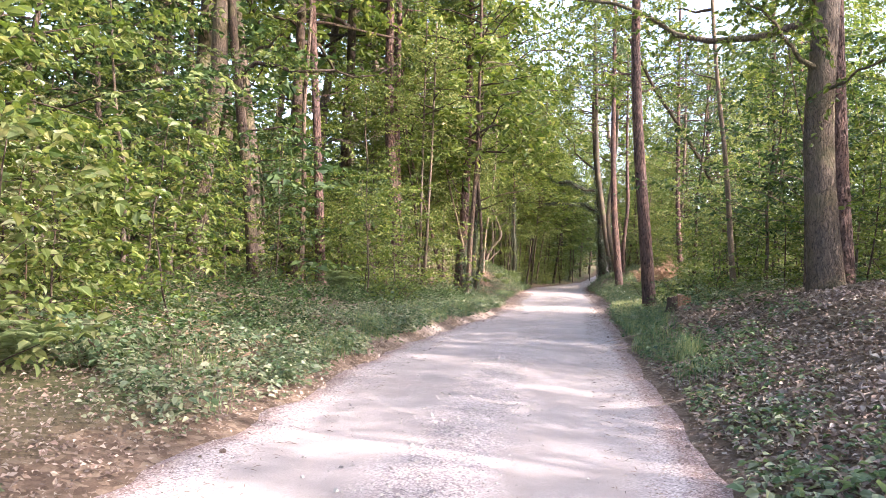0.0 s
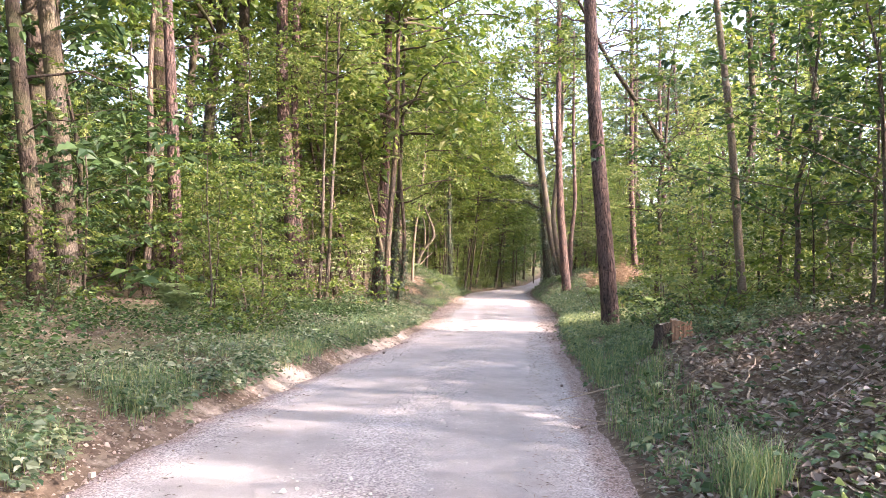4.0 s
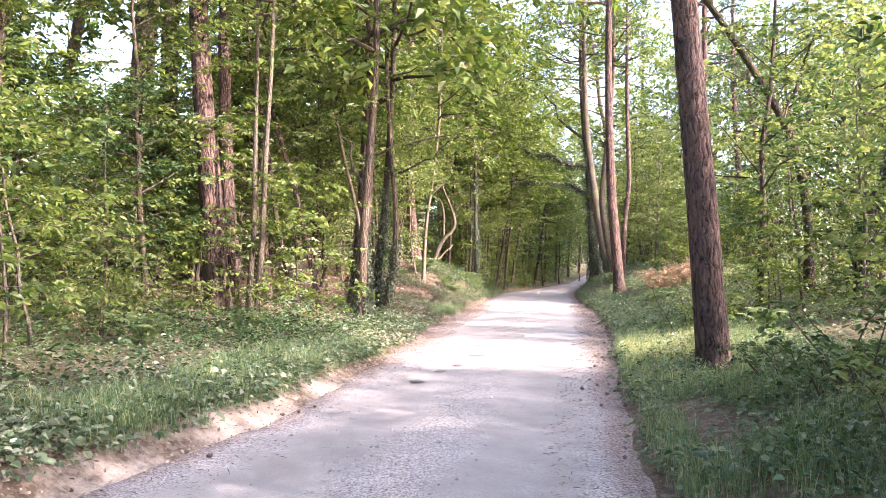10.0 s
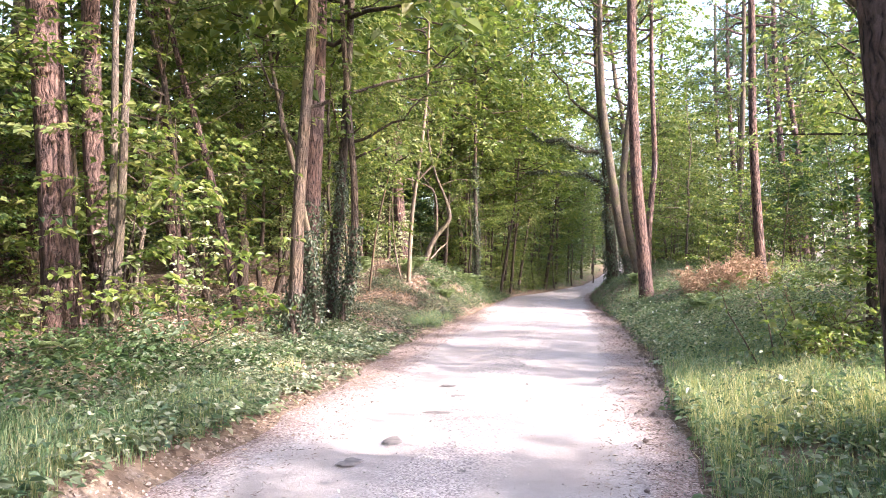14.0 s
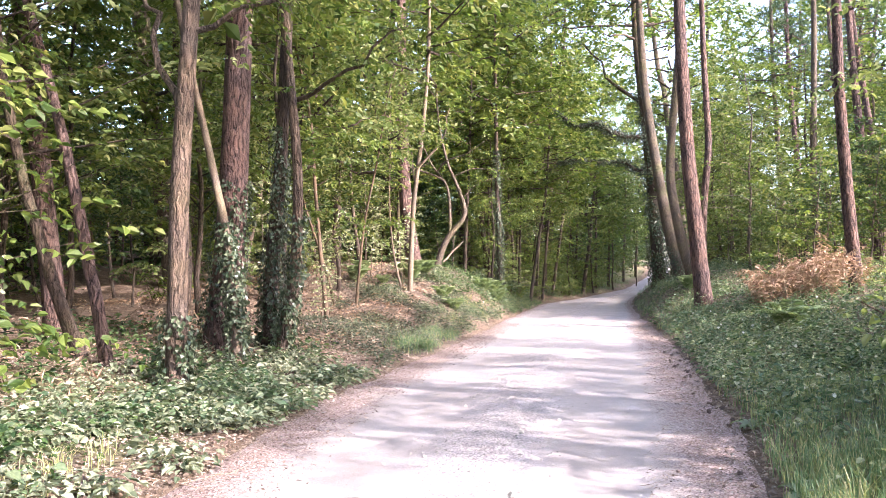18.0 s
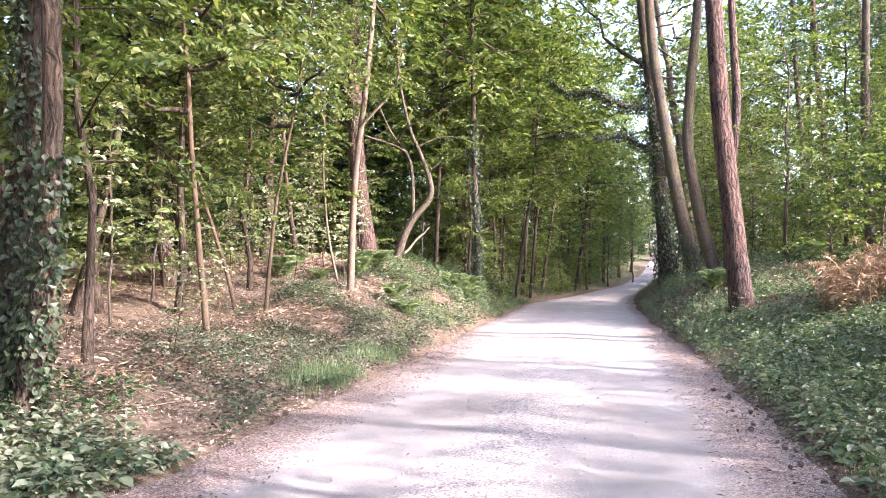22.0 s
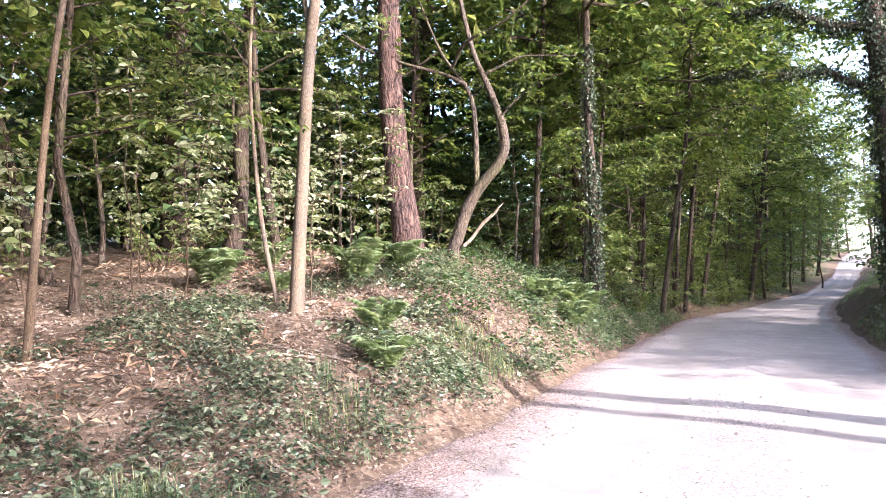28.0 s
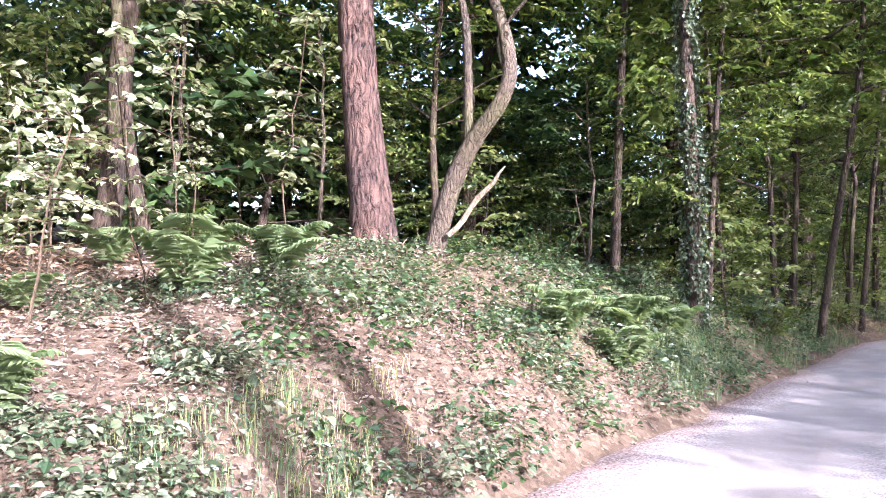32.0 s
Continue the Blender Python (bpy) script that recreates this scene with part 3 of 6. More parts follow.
def bush(height, stems, rng, leafsize, mat, count=9):
    root = new("bush")
    stem, leaf = Shape(), Shape()
    for k in range(stems):
        az = rng.uniform(0, 6.28)
        ln = height * rng.uniform(0.6, 1.1)
        bl = limb_line((rng.normal(0, 0.12), rng.normal(0, 0.12), -0.05), (math.cos(az) * 0.6, math.sin(az) * 0.6, 1), ln, rng, 0.2, -0.25)
        stem.tube(bl, np.linspace(0.012, 0.004, 6), 4, close=False)
        per = 5
        s = np.linspace(0.3, 1.0, per)
        pos = np.stack([np.interp(s, np.linspace(0, 1, 6), bl[:, c]) for c in range(3)], 1)
        ways = np.stack([np.cos(az + rng.normal(0, 1.2, per)), np.sin(az + rng.normal(0, 1.2, per)), rng.uniform(0, 0.6, per)], 1)
        sprays(leaf, None, pos, ways, 0.35, count, leafsize, rng)
    tagged(stem.put("stem", TWIG, root), kind="stuff")
    tagged(leaf.put("foliage", mat, root), kind="stuff")
    return root


def crown_mesh(name, radius, height, clusters, rng, leafsize, mat, count=10):
    """Leaves and limbs of a tall crown about its own foot; returns the shared meshes."""
    stem, leaf = Shape(), Shape()
    for k in range(clusters):
        u = (k + rng.uniform(0, 1)) / clusters
        az = k * 2.4 + rng.normal(0, 0.5)
        reach = radius * math.sqrt(max(0.08, 1 - (2 * u - 0.8) ** 2)) * rng.uniform(0.7, 1.15)
        bl = limb_line((0, 0, u * height), (math.cos(az), math.sin(az), rng.uniform(-0.1, 0.5)), reach, rng, 0.3, 0.05)
        stem.tube(bl, np.linspace(0.03 * (1.2 - u) + 0.008, 0.005, 6), 5, close=False)
        per = 11
        s = np.sqrt(rng.uniform(0.08, 1.0, per))
        pos = np.stack([np.interp(s, np.linspace(0, 1, 6), bl[:, c]) for c in range(3)], 1) + rng.normal(0, 0.25, (per, 3))
        d = bl[-1] - bl[0]
        d /= np.linalg.norm(d)
        ways = d[None] + unit(rng, per) * 0.9
        sprays(leaf, None, pos, ways, 0.75, count, leafsize, rng)
    a = stem.put("bough", DARKBARK, smooth=True)
    b = leaf.put("foliage", mat)
    pair = a.data, b.data
    bpy.data.objects.remove(a), bpy.data.objects.remove(b)
    return pair


def needle_mesh(radius, height, clusters, rng):
    stem, leaf = Shape(), Shape()
    for k in range(clusters):
        u = (k + rng.uniform(0, 1)) / clusters
        az = k * 2.4 + rng.normal(0, 0.5)
        reach = radius * (1.1 - 0.7 * u) * rng.uniform(0.6, 1.1)
        bl = limb_line((0, 0, u * height), (math.cos(az), math.sin(az), rng.uniform(-0.15, 0.35)), reach, rng, 0.3, 0.05)
        stem.tube(bl, np.linspace(0.05 * (1.2 - u) + 0.012, 0.008, 6), 5, close=False)
        per = 12
        pos = np.stack([np.interp(np.sqrt(rng.uniform(0.15, 1, per)), np.linspace(0, 1, 6), bl[:, c]) for c in range(3)], 1) + rng.normal(0, 0.16, (per, 3))
        n = 10
        at = np.repeat(pos, n, 0)
        leaf.leaves(at + rng.normal(0, 0.06, at.shape), unit(rng, per * n) + [0, 0, 0.3], unit(rng, per * n), rng.uniform(0.16, 0.3, per * n), 0.035, 0.1)
    a = stem.put("bough", REDPINE, smooth=True)
    b = leaf.put("foliage", NEEDLE)
    pair = a.data, b.data
    bpy.data.objects.remove(a), bpy.data.objects.remove(b)
    return pair


rng = np.random.default_rng(7)
BROAD = [crown_mesh("crown", r, h, c, rng, 0.26, GREEN, 9) for r, h, c in ((3.2, 6.5, 26), (2.6, 7.5, 26), (3.6, 6.0, 28))]
HIGH = [crown_mesh("crown", r, h, c, rng, 0.165, GREEN, 11) for r, h, c in ((3.2, 6.5, 36), (2.8, 7.2, 36))]
SMALL = [crown_mesh("crown", r, h, c, rng, 0.14, mat, 9) for r, h, c, mat in ((1.7, 3.2, 13, GREEN), (1.4, 3.8, 13, FRESH))]
NEEDLES = [needle_mesh(2.4, 5.5, 24, rng), needle_mesh(2.0, 6.5, 24, rng)]


def hang(mesh, name, parent, m):
    ob = tagged(new(name, mesh), kind="stuff")
    ob.parent = parent
    ob.matrix_basis = m
    return ob


def ivy_on(parent, line, radii, low, high, rng, per_metre=560, name="ivy", puff=0.07, size=0.062):
    """Ivy leaves shingled on a trunk between two heights."""
    line = np.asarray(line, float)
    n = int(per_metre * (high - low))
    z = low + (high - low) * rng.uniform(0, 1, n) ** 1.15
    px, py, pr = (np.interp(z, line[:, 2], q) for q in (line[:, 0], line[:, 1], radii))
    az = rng.uniform(0, 6.283, n)
    keep = np.sin(az * 2 + z * 1.7) + 0.7 * np.sin(z * 3.1 + az) > -0.75
    z, px, py, pr, az = (q[keep] for q in (z, px, py, pr, az))
    out = np.stack([np.cos(az), np.sin(az), np.zeros_like(az)], 1)
    r = pr + rng.uniform(0.01, puff, len(z)) * (1 + 1.5 * (rng.uniform(0, 1, len(z)) > 0.93))
    at = np.stack([px, py, z], 1) + out * r[:, None]
    leaf = Shape()
    leaf.leaves(at, rng.normal(0, 0.5, (len(z), 3)) + [0, 0, -0.8] + out * 0.35, out + rng.normal(0, 0.35, out.shape), rng.uniform(0.6, 1.3, len(z)) * size, rng.uniform(0.6, 1.1, len(z)) * size, 0.12)
    return tagged(leaf.put(name, IVY, parent, "dark glossy ivy leaves"), kind="stuff")


def ivy_along(parent, line, thick, rng, n, size=0.08):
    s = rng.uniform(0, 0.85, n)
    k = np.linspace(0, 1, len(line))
    pos = np.stack([np.interp(s, k, line[:, c]) for c in range(3)], 1)
    out = unit(rng, n)
    at = pos + out * (thick * (1 - 0.6 * s) + rng.uniform(0.02, 0.2, n) * (1 - 0.7 * s))[:, None]
    leaf = Shape()
    leaf.leaves(at, rng.normal(0, 0.5, (n, 3)) + [0, 0, -0.8], out + rng.normal(0, 0.4, out.shape), rng.uniform(0.7, 1.4, n) * size, rng.uniform(0.7, 1.1, n) * size, 0.1)
    tagged(leaf.put("ivy", IVY, parent, "dark ivy along the limb"), kind="stuff")


def grown_tree(kind, x, y, r, height, marks, bark, label, ivy=0.0, crown=None, rough=0.05, limbs=(), category="tree", stretch=1.0):
    """A tall tree. marks: (sideways shift, height above the road) up its trunk. limbs: (height, way, length, thickness, leaf sprays)."""
    rg = np.random.default_rng(int(abs(x * 733 + y * 911)) + 5)
    g = land(x, y)
    root = new(kind)
    root.location = (x, y, g)
    zs = [q[1] - g for q in marks]
    xs = [q[0] for q in marks]
    steep = (xs[-1] - xs[-2]) / max(0.5, zs[-1] - zs[-2]) if len(xs) > 1 else 0.0
    low_slope = (xs[1] - xs[0]) / max(0.3, zs[1] - zs[0]) if len(xs) > 1 else 0.0
    zz, xx = [-0.25] + zs + [zs[-1] + 2.5, height], [xs[0] - low_slope * (zs[0] + 0.25) * 0.7] + xs + [xs[-1] + steep * 1.6, xs[-1] + steep * 2.2]
    n = max(14, int(height / 0.45))
    z = np.concatenate([np.linspace(-0.25, 1.2, 7)[:-1], np.linspace(1.2, height, n)])
    cx = np.interp(z, zz, xx)
    for _ in range(3):
        cx[1:-1] = (cx[:-2] + 2 * cx[1:-1] + cx[2:]) / 4
    cy = np.interp(z, np.linspace(-0.25, height, 7), np.cumsum(rg.normal(0, 0.05, 7)))
    line = np.stack([cx, cy - cy[0], z], 1)
    radii = r * (1 - 0.62 * np.clip(z / height, 0, 1) ** 0.8)
    trunk = Shape()
    trunk.tube(line, radii, 16, rough * 0.35, 0.28, rg)
    trunk.put("trunk", bark, root, smooth=True)
    if ivy:
        ivy_on(root, line, radii, 0.0, ivy, rg, puff=0.2 if ivy > 6 else 0.09, size=0.1 if ivy > 6 else 0.07)
    for at, way, length, thick, leafy in limbs:
        at = at - g
        start = [np.interp(at, z, line[:, c]) for c in range(2)] + [at]
        ln = limb_line(start, way, length, rg, 0.3, 0.05, 9)
        arm = Shape()
        arm.tube(ln, np.linspace(thick, thick * 0.25, 9), 7, 0.05, 0, rg)
        if leafy:
            lf = Shape()
            s = rg.uniform(0.25, 1, leafy)
            pos = np.stack([np.interp(s, np.linspace(0, 1, 9), ln[:, c]) for c in range(3)], 1)
            d = ln[-1] - ln[0]
            d /= np.linalg.norm(d)
            sprays(lf, arm, pos, d[None] * 0.5 + unit(rg, leafy), 0.7, 15, 0.11, rg, 0.35)
            part = arm.put("limb", bark, root, smooth=True)
            tagged(lf.put("foliage", GREEN, part), kind="stuff")
        else:
            part = arm.put("limb", bark, root, smooth=True)
        if ivy > 8 and thick > 0.1:
            ivy_along(part, ln, thick, rg, int(420 * length * thick / 0.15))
    if crown:
        pairs, foot, scale = crown
        a, b = pairs[int(abs(x * 7 + y * 3)) % len(pairs)]
        cxx, cyy = np.interp(foot, z, line[:, 0]), np.interp(foot, z, line[:, 1])
        m = Matrix.LocRotScale((cxx, cyy, foot), Euler((0, 0, rg.uniform(0, 6))), (scale, scale, scale * stretch))
        hang(a, "bough", root, m)
        hang(b, "foliage", root, m)
    return tagged(root, label, category)


# trees that stand along the road, in the order in which they are passed
grown_tree("oak_tree", 3.9, 12.8, 0.26, 15, [(0.03, 1.5), (-0.12, 3.5), (-0.04, 4.7), (0.04, 5.8)], GREYBARK, "stout grey-brown oak trunk on the road bank", crown=(BROAD, 7.5, 1.35),
           limbs=[(5.6, (-1, 0.3, 0.15), 3.6, 0.07, 30), (4.6, (-0.8, -0.3, 0.5), 1.8, 0.05, 22), (6.2, (0.7, -0.6, 0.4), 3, 0.06, 14), (5.1, (-0.3, -1, 0.15), 2.4, 0.035, 26), (4.3, (0.3, -0.9, 0.2), 1.9, 0.03, 16)])
grown_tree("pine_tree", 4.75, 14.5, 0.2, 17, [(-0.03, 1.6), (-0.14, 3.85), (-0.18, 5.4), (-0.21, 6.4)], PINE, "dark reddish pine trunk close behind an oak", crown=(NEEDLES, 11, 1.0))
grown_tree("slim_tree", 3.6, 18.7, 0.075, 11, [(0.12, 1.2), (-0.08, 3.9), (-0.3, 5.9), (-0.42, 7.4)], SMOOTH, "slim pale straight young tree trunk", crown=(SMALL, 7, 1.05),
           limbs=[(6.0, (-0.8, 0.4, 0.5), 1.6, 0.02, 8)])
grown_tree("pine_tree", 2.45, 25.5, 0.225, 18, [(0.07, 0.35), (-0.09, 2.35), (-0.25, 4.1), (-0.39, 5.9)], PINE, "leaning pine with furrowed purple-brown bark at the road", crown=(NEEDLES, 11.5, 1.05),
           limbs=[(7.9, (-0.9, 0.2, 0.1), 1.6, 0.03, 0), (7.2, (0.8, 0.3, 0.2), 1.4, 0.025, 0)])
grown_tree("pine_tree", 2.9, 48.0, 0.24, 18, [(-0.02, 0.9), (-0.15, 2.55), (-0.34, 4.55), (-0.44, 6.8)], REDPINE, "leaning pine with flaking reddish bark at the bend", crown=(NEEDLES, 12, 1.0))
grown_tree("beech_tree", 3.08, 53.5, 0.19, 15, [(-0.02, 1.6), (-0.39, 3.04), (-0.69, 5.0), (-0.53, 6.85), (-0.36, 8.3)], GREYBARK, "curving grey-brown beech trunk on the bank", crown=(SMALL, 10.5, 1.5))
grown_tree("beech_tree", 2.95, 58.3, 0.26, 16, [(0.06, 1.7), (-0.39, 3.8), (-0.79, 6.45), (-1.13, 9.0), (-1.2, 10.0)], GREYBARK, "tall grey beech trunk leaning over the road", ivy=1.5, crown=(HIGH, 11.5, 1.25))
grown_tree("oak_tree", 2.55, 63.0, 0.31, 21, [(-0.07, 1.3), (-0.29, 5.3), (-0.51, 8.5), (-0.78, 11.0)], DARKBARK, "big ivy-clad oak with limbs over the road", ivy=9.0, crown=(HIGH, 11.5, 1.7),
           limbs=[(6.3, (-1, -0.12, 0.04), 5.5, 0.11, 26), (8.0, (-1, -0.15, 0.55), 6.5, 0.15, 40), (9.5, (-0.8, 0.3, 0.6), 5, 0.1, 30)])
grown_tree("pine_tree", 3.45, 53.2, 0.15, 15, [(-0.03, 1.7), (0.01, 3.55), (0.28, 6.0), (0.21, 7.3)], PINE, "dark thin pine trunk behind the leaning pine", crown=(NEEDLES, 10, 0.8))
grown_tree("pine_tree", 6.3, 46.0, 0.17, 16, [(-0.03, 1.0), (-0.19, 3.7), (-0.3, 6.3), (-0.31, 9.7)], REDPINE, "straight pine with pale pinkish bark beside dead bracken", crown=(NEEDLES, 10.5, 0.9))
grown_tree("oak_tree", -9.15, 21.5, 0.25, 16, [(-0.04, 1.76), (-0.25, 3.86), (-0.48, 6.0), (-0.85, 8.1)], GREYBARK, "grey-brown oak trunk with rough bark in the undergrowth", crown=(BROAD, 8.5, 1.3),
           limbs=[(7.6, (0.8, -0.5, 0.3), 3, 0.06, 20)])
grown_tree("oak_tree", -8.35, 19.05, 0.17, 14, [(0.03, 2.3), (-0.16, 4.1), (-0.34, 5.7), (-0.56, 7.2)], DARKBARK, "dark oak trunk with long bare limbs", crown=(BROAD, 8, 1.15),
           limbs=[(6.3, (1, 0.12, 0.1), 4.4, 0.065, 22), (6.0, (0.7, -0.3, 0.45), 1.6, 0.03, 4), (4.9, (1, 0.2, 0.02), 3.2, 0.03, 8), (3.9, (0.9, -0.2, 0.1), 1.8, 0.02, 3)])
grown_tree("pine_tree", -8.55, 25.0, 0.185, 17, [(0.15, 1.5), (0.02, 3.9), (-0.16, 6.6), (-0.35, 9.0)], REDPINE, "reddish pine trunk with dead side branches", crown=(NEEDLES, 11, 0.9),
           limbs=[(5.6, (0.9, -0.3, 0.0), 1.8, 0.02, 0), (4.4, (-0.9, -0.3, 0.1), 1.6, 0.02, 0), (4.5, (0.9, -0.4, -0.02), 2.4, 0.022, 0), (3.0, (0.7, -0.6, -0.05), 1.3, 0.016, 0), (6.6, (-0.6, -0.7, 0.2), 1.5, 0.02, 0), (7.2, (0.8, 0.2, 0.1), 1.9, 0.02, 0)])
grown_tree("slim_tree", -8.8, 24.2, 0.1, 13, [(0.0, 2.0), (0.0, 4.2), (-0.1, 6.7), (-0.02, 8.0)], BROWNBARK, "slim brown trunk standing close to a pine", crown=(NEEDLES, 9.5, 0.6),
           limbs=[(4.9, (1, -0.1, 0.02), 1.5, 0.015, 0), (6.4, (-0.8, -0.3, 0.1), 1.4, 0.015, 0)])
grown_tree("pine_tree", -13.6, 27.0, 0.22, 17, [(-0.5, 2.6), (-0.62, 6.0), (-0.8, 9.3)], GREYBARK, "pale grey pine trunk deep in the wood", crown=(NEEDLES, 11, 1.0))
grown_tree("pine_tree", -6.95, 30.6, 0.28, 18, [(0.05, 0.7), (-0.09, 2.4), (-0.29, 4.5), (-0.43, 5.9)], REDPINE, "red-brown pine trunk with flaking bark", crown=(NEEDLES, 11.5, 1.0))
grown_tree("pine_tree", -7.1, 31.8, 0.19, 17, [(0.02, 1.4), (-0.12, 2.9), (-0.24, 4.4)], PINE, "dark pine trunk close behind another", crown=(NEEDLES, 11, 0.9))
grown_tree("slim_tree", -6.15, 30.3, 0.065, 11, [(0.05, 0.7), (0.11, 2.6), (0.1, 4.4), (0.12, 5.8)], GREYBARK, "slim pale double trunk of a young maple", crown=(SMALL, 6.5, 1.05))
grown_tree("slim_tree", -5.9, 30.15, 0.07, 11, [(0.08, 0.7), (0.18, 2.6), (0.22, 4.4), (0.26, 5.7)], GREYBARK, "slim pale young maple trunk", crown=(SMALL, 6.8, 1.05))
grown_tree("robinia_tree", -4.3, 33.5, 0.13, 14, [(-0.18, 0.3), (-0.13, 1.8), (-0.09, 3.1), (0.02, 4.5)], BROWNBARK, "brown furrowed trunk with ivy at its foot", ivy=0.9, crown=(BROAD, 6, 1.5), rough=0.12,
           limbs=[(3.3, (-0.35, 0.2, 1), 2.6, 0.05, 0), (4.4, (0.9, -0.2, 0.3), 2.6, 0.04, 20)])
grown_tree("pine_tree", -5.05, 36.0, 0.25, 17, [(-0.25, 0.5), (-0.1, 2.1), (-0.04, 3.4), (-0.01, 4.4), (0.02, 5.2)], REDPINE, "thick red pine wrapped in ivy up to head height", ivy=2.6, crown=(NEEDLES, 11, 1.0))
grown_tree("slim_tree", -4.9, 35.55, 0.075, 8, [(0.12, 0.55), (0.01, 2.06), (-0.2, 2.86), (-0.46, 3.9), (-0.72, 4.7)], SMOOTH, "bent smooth stem leaning on an ivy-clad pine", ivy=2.0, crown=(SMALL, 5.4, 1.0))
grown_tree("oak_tree", -4.72, 36.75, 0.125, 13, [(-0.14, 0.5), (-0.12, 1.66), (0.0, 2.6), (0.08, 3.4), (0.17, 4.8)], DARKBARK, "dark forked trunk overgrown with ivy", ivy=3.6, crown=(BROAD, 6, 1.6),
           limbs=[(4.3, (0.9, -0.1, 0.45), 2.6, 0.045, 16)])
grown_tree("slim_tree", -4.5, 36.6, 0.1, 10, [(-0.06, 0.53), (0.13, 1.3), (0.25, 1.9), (0.22, 2.6), (0.24, 3.3), (0.1, 4.4)], BROWNBARK, "second stem of a forked ivy trunk", ivy=2.2, crown=(SMALL, 6.5, 1.1))
grown_tree("slim_tree", -5.8, 33.85, 0.085, 10, [(0.1, 0.8), (-0.15, 1.98), (-0.4, 3.0), (-0.7, 4.1), (-1.1, 5.1)], PINE, "leaning reddish thin trunk in the shade", crown=(SMALL, 6, 1.1))
grown_tree("pine_tree", -7.9, 35.5, 0.17, 16, [(0.06, 1.7), (-0.11, 2.9), (-0.22, 4.1), (-0.34, 5.1)], PINE, "dark pine trunk behind maple leaves", crown=(NEEDLES, 10, 0.9))
grown_tree("slim_tree", -5.92, 42.0, 0.055, 8, [(-0.01, 0.45), (-0.2, 2.3), (-0.34, 3.8), (-0.4, 5.3), (-0.63, 6.1)], TWIG, "thin straight brown sapling trunk", crown=(SMALL[1:], 3.5, 1.3))
grown_tree("slim_tree", -6.05, 44.35, 0.04, 6, [(0.0, 0.83), (0.12, 2.06), (0.26, 3.2), (0.5, 4.0)], TWIG, "thin leaning sapling stem on the litter slope", crown=(SMALL[1:], 3.4, 1.1))
grown_tree("slim_tree", -6.6, 44.2, 0.042, 6.5, [(0.0, 0.9), (-0.3, 2.07), (-0.47, 2.54), (-0.9, 3.6), (-1.17, 4.6)], TWIG, "thin forked sapling stem leaning outwards", crown=(SMALL[1:], 3.4, 1.2),
           limbs=[(2.1, (0.5, 0.1, 1), 1.4, 0.015, 4)])
grown_tree("maple_tree", -5.55, 47.2, 0.085, 12, [(0.17, 1.15), (0.19, 2.4), (0.23, 3.4), (0.32, 4.2), (0.5, 5.2)], SMOOTH, "smooth pale fawn maple trunk that forks high up", crown=(BROAD, 6.2, 1.15),
           limbs=[(4.6, (0.6, -0.2, 1), 2.4, 0.04, 14), (4.2, (-0.35, 0.1, 1), 2.0, 0.03, 10)])
grown_tree("slim_tree", -5.68, 47.25, 0.032, 6, [(0.05, 1.1), (-0.12, 1.7), (-0.24, 2.4), (-0.33, 3.4), (-0.3, 4.6)], SMOOTH, "whip-thin stem beside a smooth maple", crown=(SMALL, 4, 0.7))
grown_tree("pine_tree", -6.95, 52.9, 0.27, 18, [(0.16, 2.06), (0.0, 3.2), (-0.17, 4.6), (-0.23, 6.0)], REDPINE, "thick red pine with deeply furrowed bark on the bank", crown=(NEEDLES, 11, 1.1), rough=0.08)
grown_tree("oak_tree", -4.3, 57.2, 0.13, 12, [(0.08, 1.45), (0.09, 3.0), (0.0, 4.7), (-0.01, 6.3)], DARKBARK, "slender trunk sheathed in ivy", ivy=6.0, crown=(BROAD, 6.6, 1.25))
for x, y, r, marks in ((-3.7, 63.5, 0.09, [(0.14, 1.0), (0.5, 3.3), (0.93, 5.7), (1.1, 8.5)]), (-3.1, 71.6, 0.1, [(0.0, 1.4), (0.4, 3.9), (0.9, 7.2)]), (-4.3, 64.2, 0.07, [(0.0, 1.1), (0.12, 4.4), (0.3, 9)]),
                       (-3.7, 72.3, 0.1, [(0.0, 1.4), (0.15, 5.4), (0.08, 9.4)]), (-1.8, 80, 0.15, [(0.1, 1.0), (0.6, 4.3), (0.9, 7.5)]), (-5.0, 61.3, 0.07, [(0, 1.5), (-0.2, 5), (-0.3, 8)]),
                       (-4.7, 59.5, 0.06, [(0, 1.6), (0.2, 5), (0.5, 8)]), (-6.2, 66.4, 0.08, [(0, 1.5), (0.2, 5), (0.3, 8)]), (-7.7, 67.8, 0.1, [(0, 2), (0.1, 6), (0.2, 9)]), (-4.1, 76, 0.11, [(0, 1), (0.3, 5), (0.5, 9)]),
                       (-2.6, 86, 0.12, [(0, 1), (0.2, 5), (0.3, 9)]), (-1.2, 91, 0.13, [(0, 1), (0.1, 5), (0.2, 9)]), (-0.2, 98, 0.14, [(0, 1), (0.1, 5), (0.2, 9)]), (-5.9, 58.2, 0.09, [(0, 2), (0.15, 5), (0.3, 8)]),
                       (-3.4, 67.7, 0.08, [(0, 1), (0.3, 4), (0.8, 8)]), (-5.6, 89, 0.12, [(0, 1), (0.2, 5), (0.3, 9)]), (-8.6, 80, 0.12, [(0, 1.5), (0.2, 5), (0.3, 9)])):
    grown_tree("slim_tree", x, y, r, 12, marks, DARKBARK, "thin dark tree in a row along the road bank", crown=(BROAD, 5.2, 1.05))
